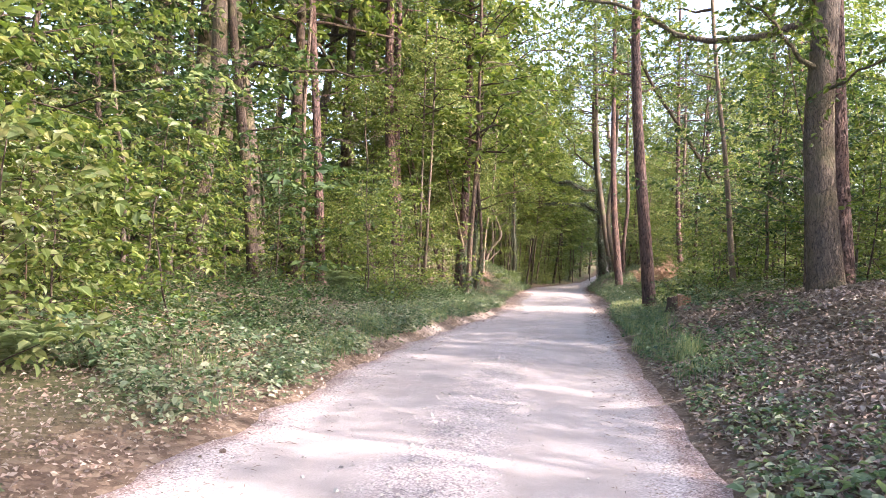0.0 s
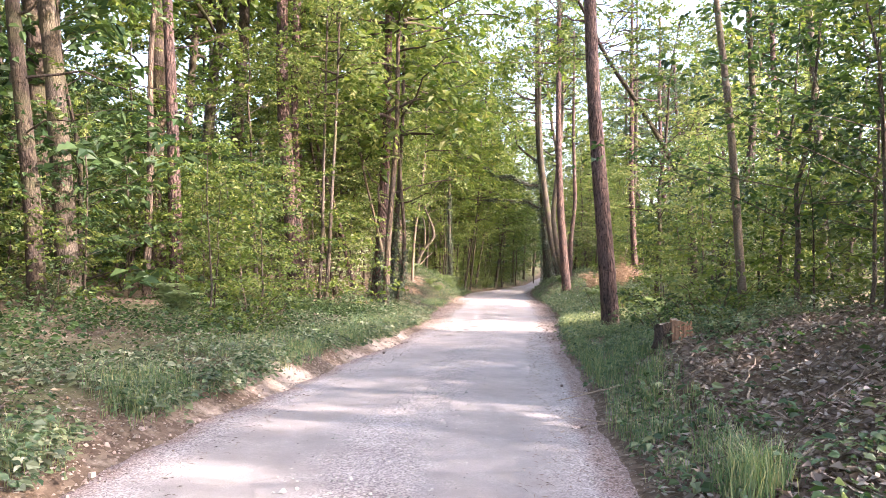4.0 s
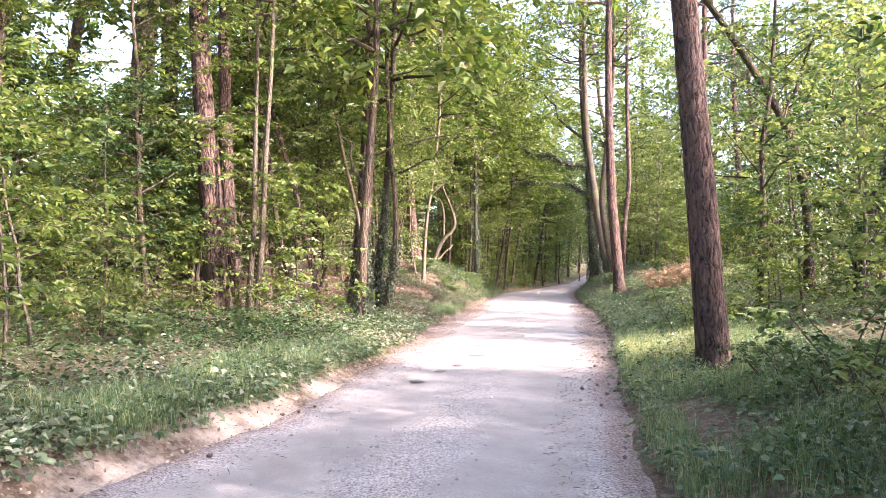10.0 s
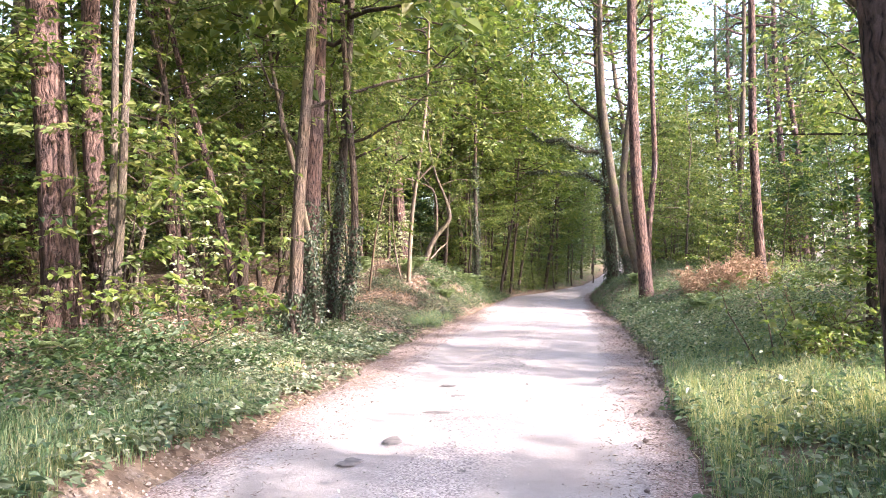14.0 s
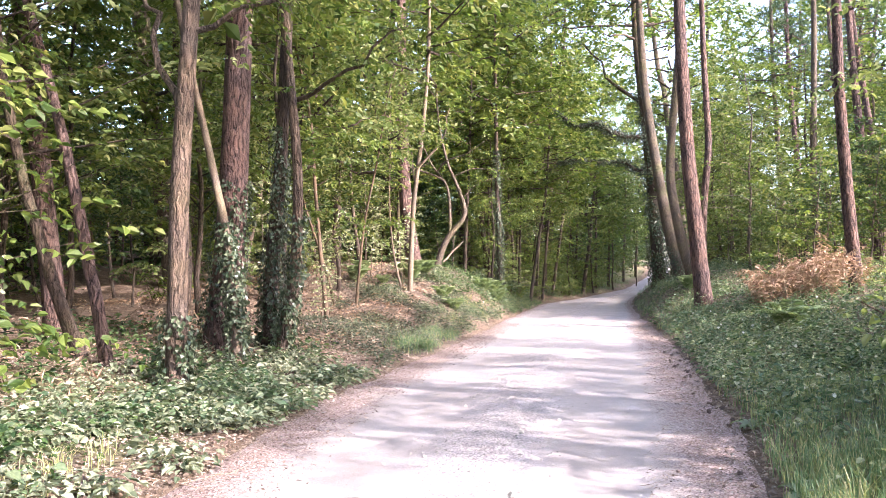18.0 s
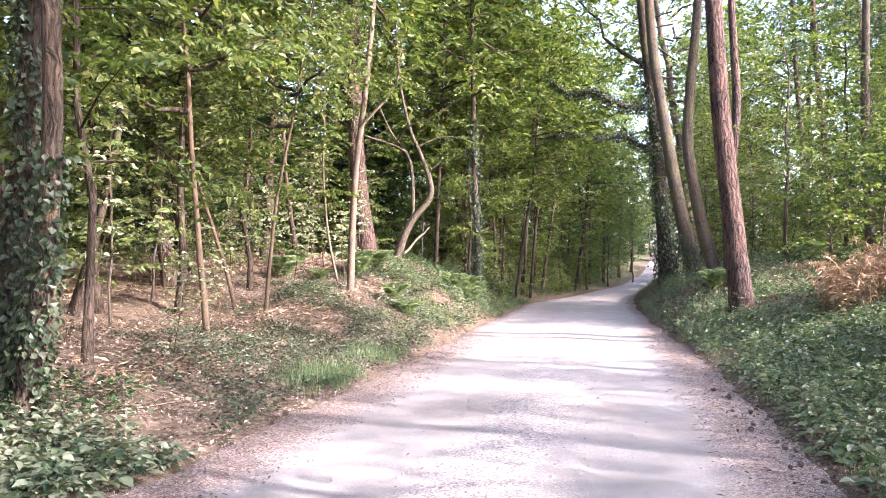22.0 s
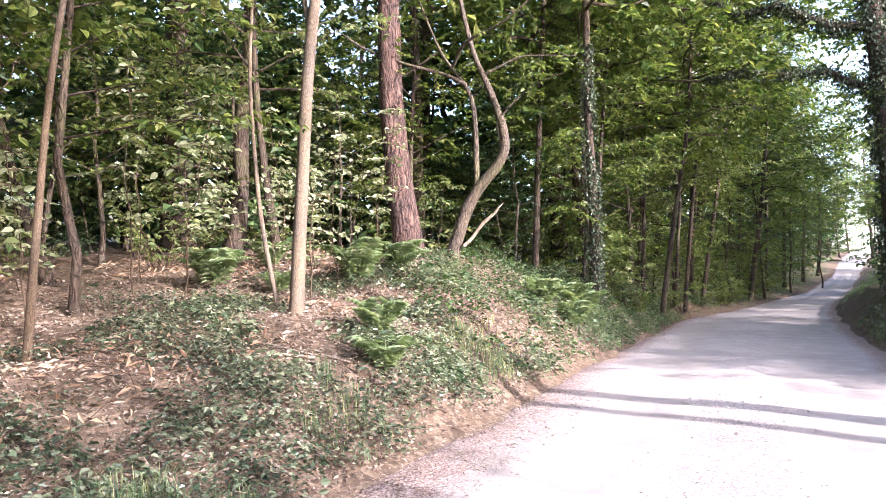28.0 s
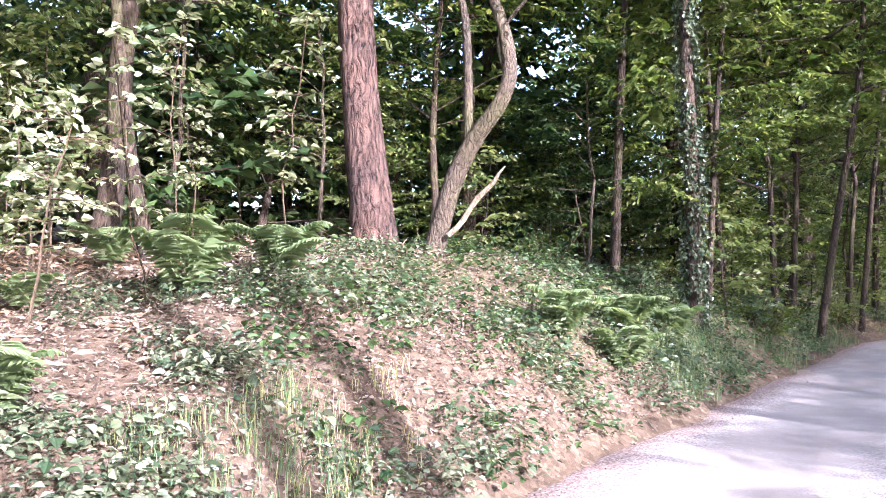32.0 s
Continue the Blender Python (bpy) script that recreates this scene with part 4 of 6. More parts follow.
for x, y, r, marks in ((10.2, 68.7, 0.2, [(-0.05, 3.4), (-0.31, 7.2), (-0.56, 11)]), (13.8, 73, 0.22, [(0.1, 5.2), (-0.59, 8.6), (-0.98, 13.5)]), (14.2, 70, 0.26, [(0.0, 3.4), (-0.3, 8.5), (-1.0, 13.8)]), (7.6, 55, 0.15, [(-0.06, 1.6), (-0.16, 5.1), (-0.05, 7.7)]),
                       (10.2, 58, 0.2, [(0.1, 3.6), (-0.3, 6.7), (-0.5, 10)]), (8.9, 30, 0.15, [(0.34, 3.7), (0.17, 6.9), (0.05, 8.3)]), (9.7, 71, 0.2, [(0, 3), (-0.2, 7), (-0.4, 11)]), (11.5, 40, 0.18, [(0, 2), (-0.2, 6), (-0.4, 10)])):
    grown_tree("pine_tree", x, y, r, 17, marks, GREYBARK if x < 10 else PINE, "tall thin trunk standing in the lit wood", crown=(NEEDLES if y > 50 else BROAD, 10, 0.9))
for x, y, lean in ((8.6, 36.5, -0.15), (9.9, 39.4, 0.1), (8.1, 41.8, -0.1)):
    grown_tree("slim_tree", x, y, 0.06, 9.5, [(0.0, 1.2), (lean, 3.5), (lean * 1.8, 6.0)], GREYBARK, "slim grey young tree with a light crown", crown=(SMALL, 4.3, 1.15))
grown_tree("oak_tree", 7.0, 32.9, 0.17, 13, [(-0.03, 0.8), (0.1, 2.5), (0.6, 3.9), (1.0, 5.3), (1.14, 6.9), (1.08, 8.3)], DARKBARK, "dark twisting oak trunk bent outwards and hung with ivy", ivy=4.6, crown=(BROAD, 8, 0.9),
           limbs=[(2.9, (0.9, -0.3, 0.5), 1.6, 0.05, 8), (3.2, (-0.9, -0.2, 0.3), 2.0, 0.04, 10)])
grown_tree("oak_tree", 6.85, 36.0, 0.15, 12, [(0.0, 0.9), (0.01, 3.1), (-0.35, 5.1), (-1.15, 6.6), (-2.24, 8.45), (-3.2, 9.8)], DARKBARK, "dark oak trunk arching over towards the road", crown=(BROAD, 9, 0.8),
           limbs=[(5.6, (0.5, 0.2, 1), 3, 0.06, 14)])


def crooked_maple():
    """The snaking trunk on the left bank with its upright fork and a dead stick."""
    x, y = -5.8, 53.0
    g = land(x, y)
    rg = np.random.default_rng(3)
    root = new("maple_tree")
    root.location = (x, y, g)
    z = lambda v: v - g
    main = np.array([(-0.2, 0, -0.2), (-0.12, 0, z(1.9)), (0.02, 0, z(2.35)), (0.2, 0, z(2.8)), (0.49, 0, z(3.2)), (0.81, 0, z(3.5)), (0.97, 0, z(3.83)), (0.88, 0.03, z(4.26)), (0.72, 0.06, z(4.69)), (0.53, 0.1, z(5.14)), (0.3, 0.1, z(5.6)), (-0.1, 0.2, z(7.2)), (-0.2, 0.3, z(9.5))])
    t = np.linspace(0, 1, len(main))
    s = np.linspace(0, 1, 40)
    line = np.stack([np.interp(s, t, main[:, c]) for c in range(3)], 1)
    for _ in range(2):
        line[1:-1] = (line[:-2] + 2 * line[1:-1] + line[2:]) / 4
    tr = Shape()
    tr.tube(line, np.interp(s, [0, 0.3, 1], [0.135, 0.105, 0.03]), 14, 0.05, 0.35, rg)
    tr.put("trunk", GREYBARK, root, smooth=True)
    for pts, thick in (([(0.38, 0, z(3.1)), (0.39, -0.02, z(3.97)), (0.35, 0, z(4.66)), (0.2, 0.02, z(5.02)), (-0.14, 0.05, z(5.43)), (-0.4, 0.1, z(5.8)), (-0.9, 0.2, z(7))], 0.06), ([(0.2, 0.02, z(5.02)), (-0.14, 0, z(5.25)), (-0.96, -0.1, z(5.52)), (-1.84, -0.2, z(5.9)), (-2.6, -0.2, z(6.5))], 0.045), ([(-0.1, 0.05, z(5.4)), (0.3, -0.3, z(5.75)), (1.1, -0.5, z(5.9)), (1.9, -0.6, z(6.4))], 0.035), ([(0.9, 0, z(3.8)), (0.75, 0, z(4.3)), (1.4, 0.1, z(4.9)), (2.0, 0.2, z(5.1))], 0.03),
                       ([(0.5, 0.1, z(5.2)), (1.2, 0.2, z(5.5)), (2.2, 0.3, z(5.4))], 0.03), ([(-0.3, 0.1, z(5.8)), (-1.4, 0.2, z(5.3)), (-2.3, 0.1, z(5.6))], 0.028)):
        p = np.array(pts)
        q = np.linspace(0, 1, 14)
        ln = np.stack([np.interp(q, np.linspace(0, 1, len(p)), p[:, c]) for c in range(3)], 1)
        ln[1:-1] = (ln[:-2] + 2 * ln[1:-1] + ln[2:]) / 4
        arm, lf = Shape(), Shape()
        arm.tube(ln, np.linspace(thick, thick * 0.3, 14), 8, 0.05, 0, rg)
        sprays(lf, arm, ln[6:], unit(rg, 8) + [0, 0, 0.2], 0.6, 11, 0.11, rg, 0.3)
        ob = arm.put("limb", GREYBARK, root, smooth=True)
        tagged(lf.put("foliage", GREEN, ob), kind="stuff")
    dead = Shape()
    ln = limb_line((0.12, -0.05, z(2.05)), (0.76, 0, 0.8), 1.1, rg, 0.12, 0, 9)
    dead.tube(ln, [0.035, 0.034, 0.033, 0.032, 0.036, 0.03, 0.026, 0.018, 0.006], 8, 0.08, 0, rg)
    dead.put("dead_branch", DEADWOOD, root, "bleached broken branch", smooth=True)
    m = Matrix.LocRotScale((-0.2, 0.3, z(7.6)), None, (0.6, 0.6, 0.6))
    hang(BROAD[0][0], "bough", root, m)
    hang(BROAD[0][1], "foliage", root, m)
    tagged(root, "crooked grey maple with a snaking trunk on the bank", "tree")


crooked_maple()

# ---- the wood around: young trees, bushes and tall trees ----
rng = np.random.default_rng(21)
taken = []


def free(x, y, gap):
    if any((x - a) ** 2 + (y - b) ** 2 < gap * gap for a, b in taken):
        return False
    taken.append((x, y))
    return True


def scatter(protos, spots, label, category, group, low=0.75, high=1.25):
    """Copies of the prototypes at the spots; each prototype itself takes the first spots."""
    for p in protos:
        tagged(p, label, category, group)
    for k, (x, y) in enumerate(spots):
        p = protos[k % len(protos)]
        s = rng.uniform(low, high)
        m = Matrix.LocRotScale((x, y, land(x, y) - 0.03), Euler((rng.normal(0, 0.04), rng.normal(0, 0.04), rng.uniform(0, 6.28))), (s, s, s * rng.uniform(0.9, 1.15)))
        if k < len(protos):
            p.matrix_basis = m
        else:
            made = copy_thing(p, Matrix())
            made.matrix_basis = m


def spots_in(n, x0, x1, y0, y1, gap, near, keep=None):
    out = []
    for _ in range(n * 30):
        if len(out) >= n:
            break
        x, y = rng.uniform(x0, x1), rng.uniform(y0, y1)
        if away(x, y) > near and (keep is None or keep(x, y)) and free(x, y, gap):
            out.append((x, y))
    return out


glade = lambda x, y: 26 < y + 0.27 * x < 31.5 and 1 < x < 14
sunny = lambda x, y: not (25.5 < y + 0.27 * x < 32) and not (32 < y + 0.27 * x < 54) and not (3 < y + 0.27 * x < 9) and not (17.5 < y + 0.27 * x < 21)
sight = lambda x, y: (4 < y < 18.5 and abs(x + 0.43 * y - 0.2) < 1.3) or (10 < y < 24.5 and abs(x + 0.345 * (y - 1)) < 1.1) or (11 < y < 24 and abs(x + 0.46 * (y - 5)) < 1.0) or (14 < y < 30 and abs(x + 0.34 * (y - 10)) < 0.9) or (20 < y < 30 and abs(x + 0.48 * (y - 16)) < 0.8) or (22 < y < 30.5 and abs(x + 0.78 * (y - 22) + 0.3) < 0.9)
open_floor = lambda x, y: not sight(x, y) and not glade(x, y) and not (1 < x < 8.5 and 34 < y < 61) and not (1 < x < 14 and 44 < y + 0.27 * x < 54) and not (-10.5 < x < 0 and 31 < y < 56) and not (1 < x < 6 and -5 < y < 15)
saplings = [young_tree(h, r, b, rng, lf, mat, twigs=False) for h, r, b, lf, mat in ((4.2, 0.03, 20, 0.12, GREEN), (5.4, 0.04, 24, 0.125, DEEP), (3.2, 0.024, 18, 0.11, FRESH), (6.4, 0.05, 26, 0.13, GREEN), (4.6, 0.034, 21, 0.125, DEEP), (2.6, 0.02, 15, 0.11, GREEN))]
spots = spots_in(58, -13, -5.0, -2, 33, 1.1, 2.3, open_floor) + spots_in(52, 4.2, 12, 14, 60, 1.25, 2.7, open_floor) + spots_in(26, -13.5, -9, 31, 62, 1.3, 3) + spots_in(6, -10.8, -7.0, 32, 45, 1.3, 3) + spots_in(20, -13, -4, 57, 76, 1.4, 2.0)
spots += spots_in(14, 4, 12, 58, 80, 1.6, 2.2) + spots_in(10, 5, 12, -4, 14, 1.4, 3)
rng.shuffle(spots)
spots += [(6.2, 50.0), (7.0, 51.5), (6.5, 53.0), (8.0, 54.5), (7.2, 56.0), (5.6, 51.4), (8.4, 52.2), (9.0, 57.0), (6.0, 57.5), (5.2, 54.4), (9.4, 54.0)]
scatter(saplings, [tuple(q) for q in spots], "young broadleaf tree with thin stem and light green leaves", "sapling", "undergrowth saplings")

# leafy young hornbeams that lean out over the road, and the thicket that closes the wood behind
hornbeams = [young_tree(h, r, b, rng, 0.125, mat, first=0.27, spread=0.4, count=15, per=10, name="hornbeam_tree", bark=DARKBARK, twigs=False) for h, r, b, mat in ((8.5, 0.07, 34, GREEN), (9.5, 0.08, 38, FRESH), (7.5, 0.06, 30, GREEN))]
spots = [(-7.6, 39.4), (-8.2, 41.8), (-7.0, 45.6), (-5.2, 60.2), (-4.8, 65.6), (-4.2, 70.2), (-8.2, 42.5), (-9.0, 47), (-8.8, 37), (-8.3, 56), (-10.6, 17.2), (-8.6, 33.2), (-9.2, 36.0), (-8.4, 11.2), (-6.0, 6.6), (-7.6, 28.85), (-6.4, 34.4), (-5.5, 38.6), (-7.3, 43.4), (-8.0, 50.6), (-4.7, 58.6), (-4.3, 62.9), (-3.9, 68.2),
         (-10.9, 27.6), (-12.2, 31.2), (5.4, 62), (4.8, 69), (8.2, 60), (7.6, 73), (14.4, 70), (10.8, 77), (13.5, 56), (14.5, 14), (12.8, 19), (17, 32), (15, 51.5), (18, 57), (20, 52), (12.5, 9), (19, 37), (5.0, 33.5), (-2.6, 77), (-1.2, 84), (3.9, 77), (6.4, 88), (0.2, 95), (8.8, 99), (2.4, 104), (-6, 74)]
taken += spots
scatter(hornbeams, spots, "young hornbeam with layered leafy branches", "tree", "hornbeams along the road", 0.9, 1.12)
# thicket leaves take DEEP: the dimness of the back wood is in their colour
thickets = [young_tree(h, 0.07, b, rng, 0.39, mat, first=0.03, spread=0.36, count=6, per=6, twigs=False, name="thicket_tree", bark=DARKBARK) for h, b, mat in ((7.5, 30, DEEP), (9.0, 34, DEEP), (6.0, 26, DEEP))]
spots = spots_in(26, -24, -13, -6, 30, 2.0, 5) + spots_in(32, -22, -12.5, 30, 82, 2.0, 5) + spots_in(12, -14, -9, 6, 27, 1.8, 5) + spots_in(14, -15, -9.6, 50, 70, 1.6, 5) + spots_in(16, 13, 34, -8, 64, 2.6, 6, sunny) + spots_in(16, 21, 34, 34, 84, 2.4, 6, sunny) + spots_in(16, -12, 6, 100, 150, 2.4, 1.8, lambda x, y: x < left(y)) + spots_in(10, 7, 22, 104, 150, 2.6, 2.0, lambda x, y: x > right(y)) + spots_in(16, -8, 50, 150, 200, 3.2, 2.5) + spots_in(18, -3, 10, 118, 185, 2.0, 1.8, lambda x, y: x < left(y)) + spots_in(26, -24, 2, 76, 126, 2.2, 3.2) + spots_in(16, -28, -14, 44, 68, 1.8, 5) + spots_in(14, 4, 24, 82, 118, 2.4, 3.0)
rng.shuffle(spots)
scatter(thickets, [tuple(q) for q in spots], "dense tree deep in the wood, leaves toned dark for shade", "tree", "thicket of the wood", 0.85, 1.2)

hazels = [young_tree(h, 0.02, b, rng, 0.12, mat, first=0.05, spread=0.55, count=9, per=5, name="hazel_bush", bark=DARKBARK, twigs=False, lean=0.12) for h, b, mat in ((2.6, 17, GREEN), (3.2, 19, GREEN), (2.0, 15, FRESH))]
spots = [(-7.3, 9.6), (-6.6, 8.0)] + spots_in(6, 5.6, 9.0, -5, 7, 1.1, 3.5) + spots_in(4, 4.6, 7.2, 14, 26, 1.0, 2.6) + spots_in(40, -12, -5.0, 4, 34, 1.1, 2.0, open_floor) + spots_in(30, 3.8, 11, 15, 62, 1.2, 2.3, open_floor) + spots_in(20, -18, -10.2, 30, 64, 1.2, 4) + spots_in(5, 5, 9.5, 34, 61, 1.5, 3.2, lambda x, y: not 44 < y + 0.27 * x < 54) + spots_in(14, -12, -5, 57, 80, 1.2, 1.6) + spots_in(34, -13, 4, 62, 116, 1.1, 1.3, lambda x, y: x < left(y)) + spots_in(14, 3, 14, 66, 104, 1.4, 1.6, lambda x, y: x > right(y)) + spots_in(8, 5, 11, -3, 14, 1.2, 3)
spots += [(left(y) - 1.0 - 0.9 * (k % 3), y) for k, y in enumerate(np.arange(59.5, 96, 1.9))]
rng.shuffle(spots)
scatter(hazels, [tuple(q) for q in spots], "leafy hazel bush in the undergrowth", "bush", "hazel bushes", 0.8, 1.2)
bushes = [bush(h, s, rng, lf, mat) for h, s, lf, mat in ((1.0, 9, 0.085, GREEN), (1.5, 12, 0.09, FRESH), (0.7, 8, 0.08, HERB), (1.2, 10, 0.085, DEEP))]
spots = spots_in(46, -11, -4.2, -2, 33, 0.7, 1.3, open_floor) + spots_in(40, 2.6, 10, 15, 62, 0.8, 1.5, open_floor) + spots_in(10, -13, -9, 34, 60, 1.2, 2.5) + spots_in(24, -9, -1, 57, 90, 0.9, 0.6, lambda x, y: x < left(y))
spots += [(left(y) - 0.7 - 0.5 * (k % 2), y) for k, y in enumerate(np.arange(60.5, 84, 1.7))] + spots_in(30, 5.2, 12, 32, 62, 0.8, 3.4)
scatter(bushes, [tuple(q) for q in spots], "low leafy bush in the undergrowth", "bush", "undergrowth bushes", 0.7, 1.2)


def wood_tree(height, rad, pair, foot, scale, bark, name):
    root = new(name)
    tr = Shape()
    line = limb_line((0, 0, -0.2), (rng.normal(0, 0.05), rng.normal(0, 0.05), 1), height, rng, 0.06, 0, 16)
    tr.tube(line, rad * np.linspace(1, 0.3, 16), 10, 0.03, 0.25, rng)
    tr.put("trunk", bark, root, smooth=True)
    k = int(foot / height * 15)
    m = Matrix.LocRotScale((line[k][0], line[k][1], foot), None, (scale,) * 3)
    hang(pair[0], "bough", root, m)
    hang(pair[1], "foliage", root, m)
    return root


over = [wood_tree(12, 0.15, BROAD[0], 4.6, 1.3, DARKBARK, "broadleaf_tree"), wood_tree(13, 0.15, BROAD[2], 5.0, 1.25, GREYBARK, "broadleaf_tree")]
spots = [(-5.4, 62.4), (-5.6, 69), (-7, 75.5), (-5.6, 82.5), (-5, 90), (-3.0, 97.5), (0.6, 125), (8.2, 128), (3.6, 139), (11, 143), (6.8, 154), (14, 158), (9, 170), (18, 176), (14, 189), (24, 192), (5.8, 81.5), (7.4, 90), (9.4, 99), (1.2, 108), (11.4, 107), (-3.5, 95), (-6, 86), (-9.2, 58.5), (-8.6, 40.3), (-8.4, 45.0), (-9.0, 50.5), (13, 116), (2.6, 118), (-2, 113), (9.5, 84), (-8, 72)]
taken += spots
scatter(over, spots, "broadleaf tree whose crown reaches over the road", "tree", "trees arching over the road", 0.9, 1.15)
tall = [wood_tree(24, 0.26, HIGH[1], 9.5, 2.0, GREYBARK, "broadleaf_tree"), wood_tree(25, 0.28, HIGH[0], 10, 2.2, DARKBARK, "broadleaf_tree")]
spots = [(-7, 88), (-6, 99), (-9, 79), (-5.8, 73.5), (4.9, 74.5), (-4.4, 82), (-3, 112), (2.5, 135), (14, 150), (6, 165), (0, 127), (22, 168), (16, 182), (8.2, 93), (-16, 30), (-18, 46), (-15, 61), (-20, 15), (-13.5, 72), (-9.5, 85), (-12, 22), (-7.5, 66), (12, 104), (-5, 105), (-17, 5), (-11.5, 52), (-9.4, 18), (-10.5, 28), (-13.5, 37), (-22, 38), (-21, 58), (-12, 11), (-24, 24), (-15, 25), (-10.6, 6.4), (-10.8, 35), (-11, 44), (-10.5, 61), (-13, 0), (-14.5, 17), (-15.5, 50), (-10.9, 23.6), (-16, 38), (-15, 10),
          (16, 82), (20, 90), (25, 76), (28, 86), (32, 72), (35, 94), (22, 100), (30, 104), (40, 82), (15, 95)]
taken += spots
scatter(tall, spots, "tall old broadleaf tree with a wide high crown", "tree", "old trees of the wood", 0.9, 1.1)
broad = [wood_tree(13, 0.11, BROAD[0], 4.5, 1.0, GREYBARK, "broadleaf_tree"), wood_tree(14, 0.13, BROAD[1], 5.5, 1.1, DARKBARK, "broadleaf_tree"), wood_tree(11, 0.09, BROAD[2], 3.5, 0.9, GREYBARK, "broadleaf_tree"), wood_tree(12, 0.1, BROAD[1], 3.2, 0.9, DARKBARK, "broadleaf_tree")]
spots = spots_in(26, -26, -7.5, -4, 66, 2.6, 4) + spots_in(11, 6.5, 26, 10, 60, 3.2, 5, sunny) + spots_in(14, -18, -4, 66, 112, 3.0, 3) + spots_in(5, 5, 22, 74, 104, 3.4, 3) + spots_in(18, 15, 44, 68, 120, 3.4, 3) + spots_in(6, 8, 20, -16, 10, 3.5, 5)
rng.shuffle(spots)
scatter(broad, [tuple(q) for q in spots], "slender broadleaf tree with a high green crown", "tree", "trees of the wood", 0.85, 1.15)
pines = [wood_tree(17, 0.17, NEEDLES[0], 11, 1.0, PINE, "pine_tree"), wood_tree(16, 0.14, NEEDLES[1], 9.5, 1.0, REDPINE, "pine_tree")]
spots = spots_in(16, -26, -8, 0, 72, 3.0, 5) + spots_in(9, 8, 26, 14, 80, 3.4, 6, sunny)
scatter(pines, spots, "tall pine with a bare straight trunk", "tree", "pines of the wood", 0.9, 1.1)


# ---- the forest floor: litter, herbs, grass ----
rng = np.random.default_rng(5)


def height_at(xs, ys):
    return np.array([land(float(x), float(y)) for x, y in zip(xs, ys)])


def band(n, side, y0, y1, d0, d1, power=1.0):
    """Random spots on one side of the road, d0 to d1 metres outside it."""
    y = rng.uniform(y0, y1, n)
    d = d0 + (d1 - d0) * rng.uniform(0, 1, n) ** power
    x = np.array([left(v) - q if side < 0 else right(v) + q for v, q in zip(y, d)])
    return x, y, d


def clumpy(x, y, scale, cut):
    return np.array([noise.noise((a * scale, b * scale, 31.7)) for a, b in zip(x, y)]) > cut


DUSTY = leaf_material("dusty_leaves", [(0.06, 0.085, 0.05), (0.13, 0.16, 0.105), (0.2, 0.225, 0.16), (0.3, 0.31, 0.23), (0.09, 0.12, 0.075)], 0.45, 0.25)


def dry_leaves():
    sh = Shape()
    for n, side, y0, y1, d0, d1, p in ((9000, -1, -1, 30, 0.1, 5, 1.3), (26000, -1, 30, 58, 0.1, 6.5, 1.1), (30000, -1, 40, 56, 0.1, 4.5, 1.0), (15000, 1, 1, 17, 0.1, 4.5, 1.2), (5000, 1, 17, 62, 0.1, 4, 1.3), (2600, -1, 0, 60, -0.7, 0.1, 0.5), (6000, -1, 27, 49, -1.0, 0.1, 0.6), (4000, 1, 24, 50, -0.8, 0.1, 0.6), (1800, 1, 0, 60, -0.6, 0.1, 0.5), (5000, -1, 30, 60, 5, 12, 1), (9000, -1, 60, 92, 0.3, 5, 1), (7000, 1, 42, 62, 0.1, 4, 1), (9000, 1, 48, 57, 0.5, 2.6, 1), (14000, -1, 10, 32, 0.2, 4.5, 1), (13000, -1, 39, 58, 0.15, 4.5, 1.0), (9000, -1, 27, 40, 0.1, 4, 1.0), (9000, 1, 1, 17, 0.2, 3.5, 1.0), (16000, -1, -1, 13, 0.1, 3.6, 1.0), (14000, 1, 1, 17, 0.2, 3.5, 1.0)):
        x, y, d = band(n, side, y0, y1, d0, d1, p)
        z = height_at(x, y) + rng.uniform(0.004, 0.05, n)
        z[d < 0] = 0.018
        size = rng.uniform(0.02, 0.058, n) * rng.uniform(0.75, 1.25, n)
        size[d < 0] *= 0.6
        if side > 0 and y1 <= 17:
            size *= 1.5
        sh.leaves(np.stack([x, y, z], 1), np.stack([rng.normal(size=n), rng.normal(size=n), rng.normal(0, 0.25, n)], 1), rng.normal(0, 0.55, (n, 3)) + [0, 0, 1], size, size * rng.uniform(0.4, 0.75, n), rng.uniform(-0.2, 0.35))
    tagged(sh.put("leaf_litter", LITTER), "dry brown and pale fallen leaves on the forest floor", "leaf litter", kind="stuff")


def bracken_litter():
    """Broken fronds of last year's bracken lying in drifts."""
    sh = Shape()
    for n, side, y0, y1, d0, d1, cut in ((9000, -1, 37, 53, 1.6, 7.5, 0.0), (5000, -1, 3, 13, 0.8, 4.0, 0.15), (2500, 1, 41, 49, 1.4, 4.5, 0.1), (2500, -1, 27, 38, 1.8, 6, 0.1), (2500, -1, 56, 72, 0.3, 2.6, 0.0)):
        x, y, d = band(n, side, y0, y1, d0, d1)
        k = clumpy(x, y, 0.55, cut)
        x, y = x[k], y[k]
        m = len(x)
        at = np.stack([x, y, height_at(x, y) + rng.uniform(0.01, 0.09, m)], 1)
        size = rng.uniform(0.06, 0.17, m)
        sh.leaves(at, np.stack([rng.normal(size=m), rng.normal(size=m), rng.normal(0, 0.35, m)], 1), rng.normal(0, 0.6, (m, 3)) + [0, 0, 1], size, size * rng.uniform(0.1, 0.32, m), 0.2)
    tagged(sh.put("bracken_litter", RUST), "rust-brown broken bracken lying on the litter slope", "bracken litter", kind="stuff")


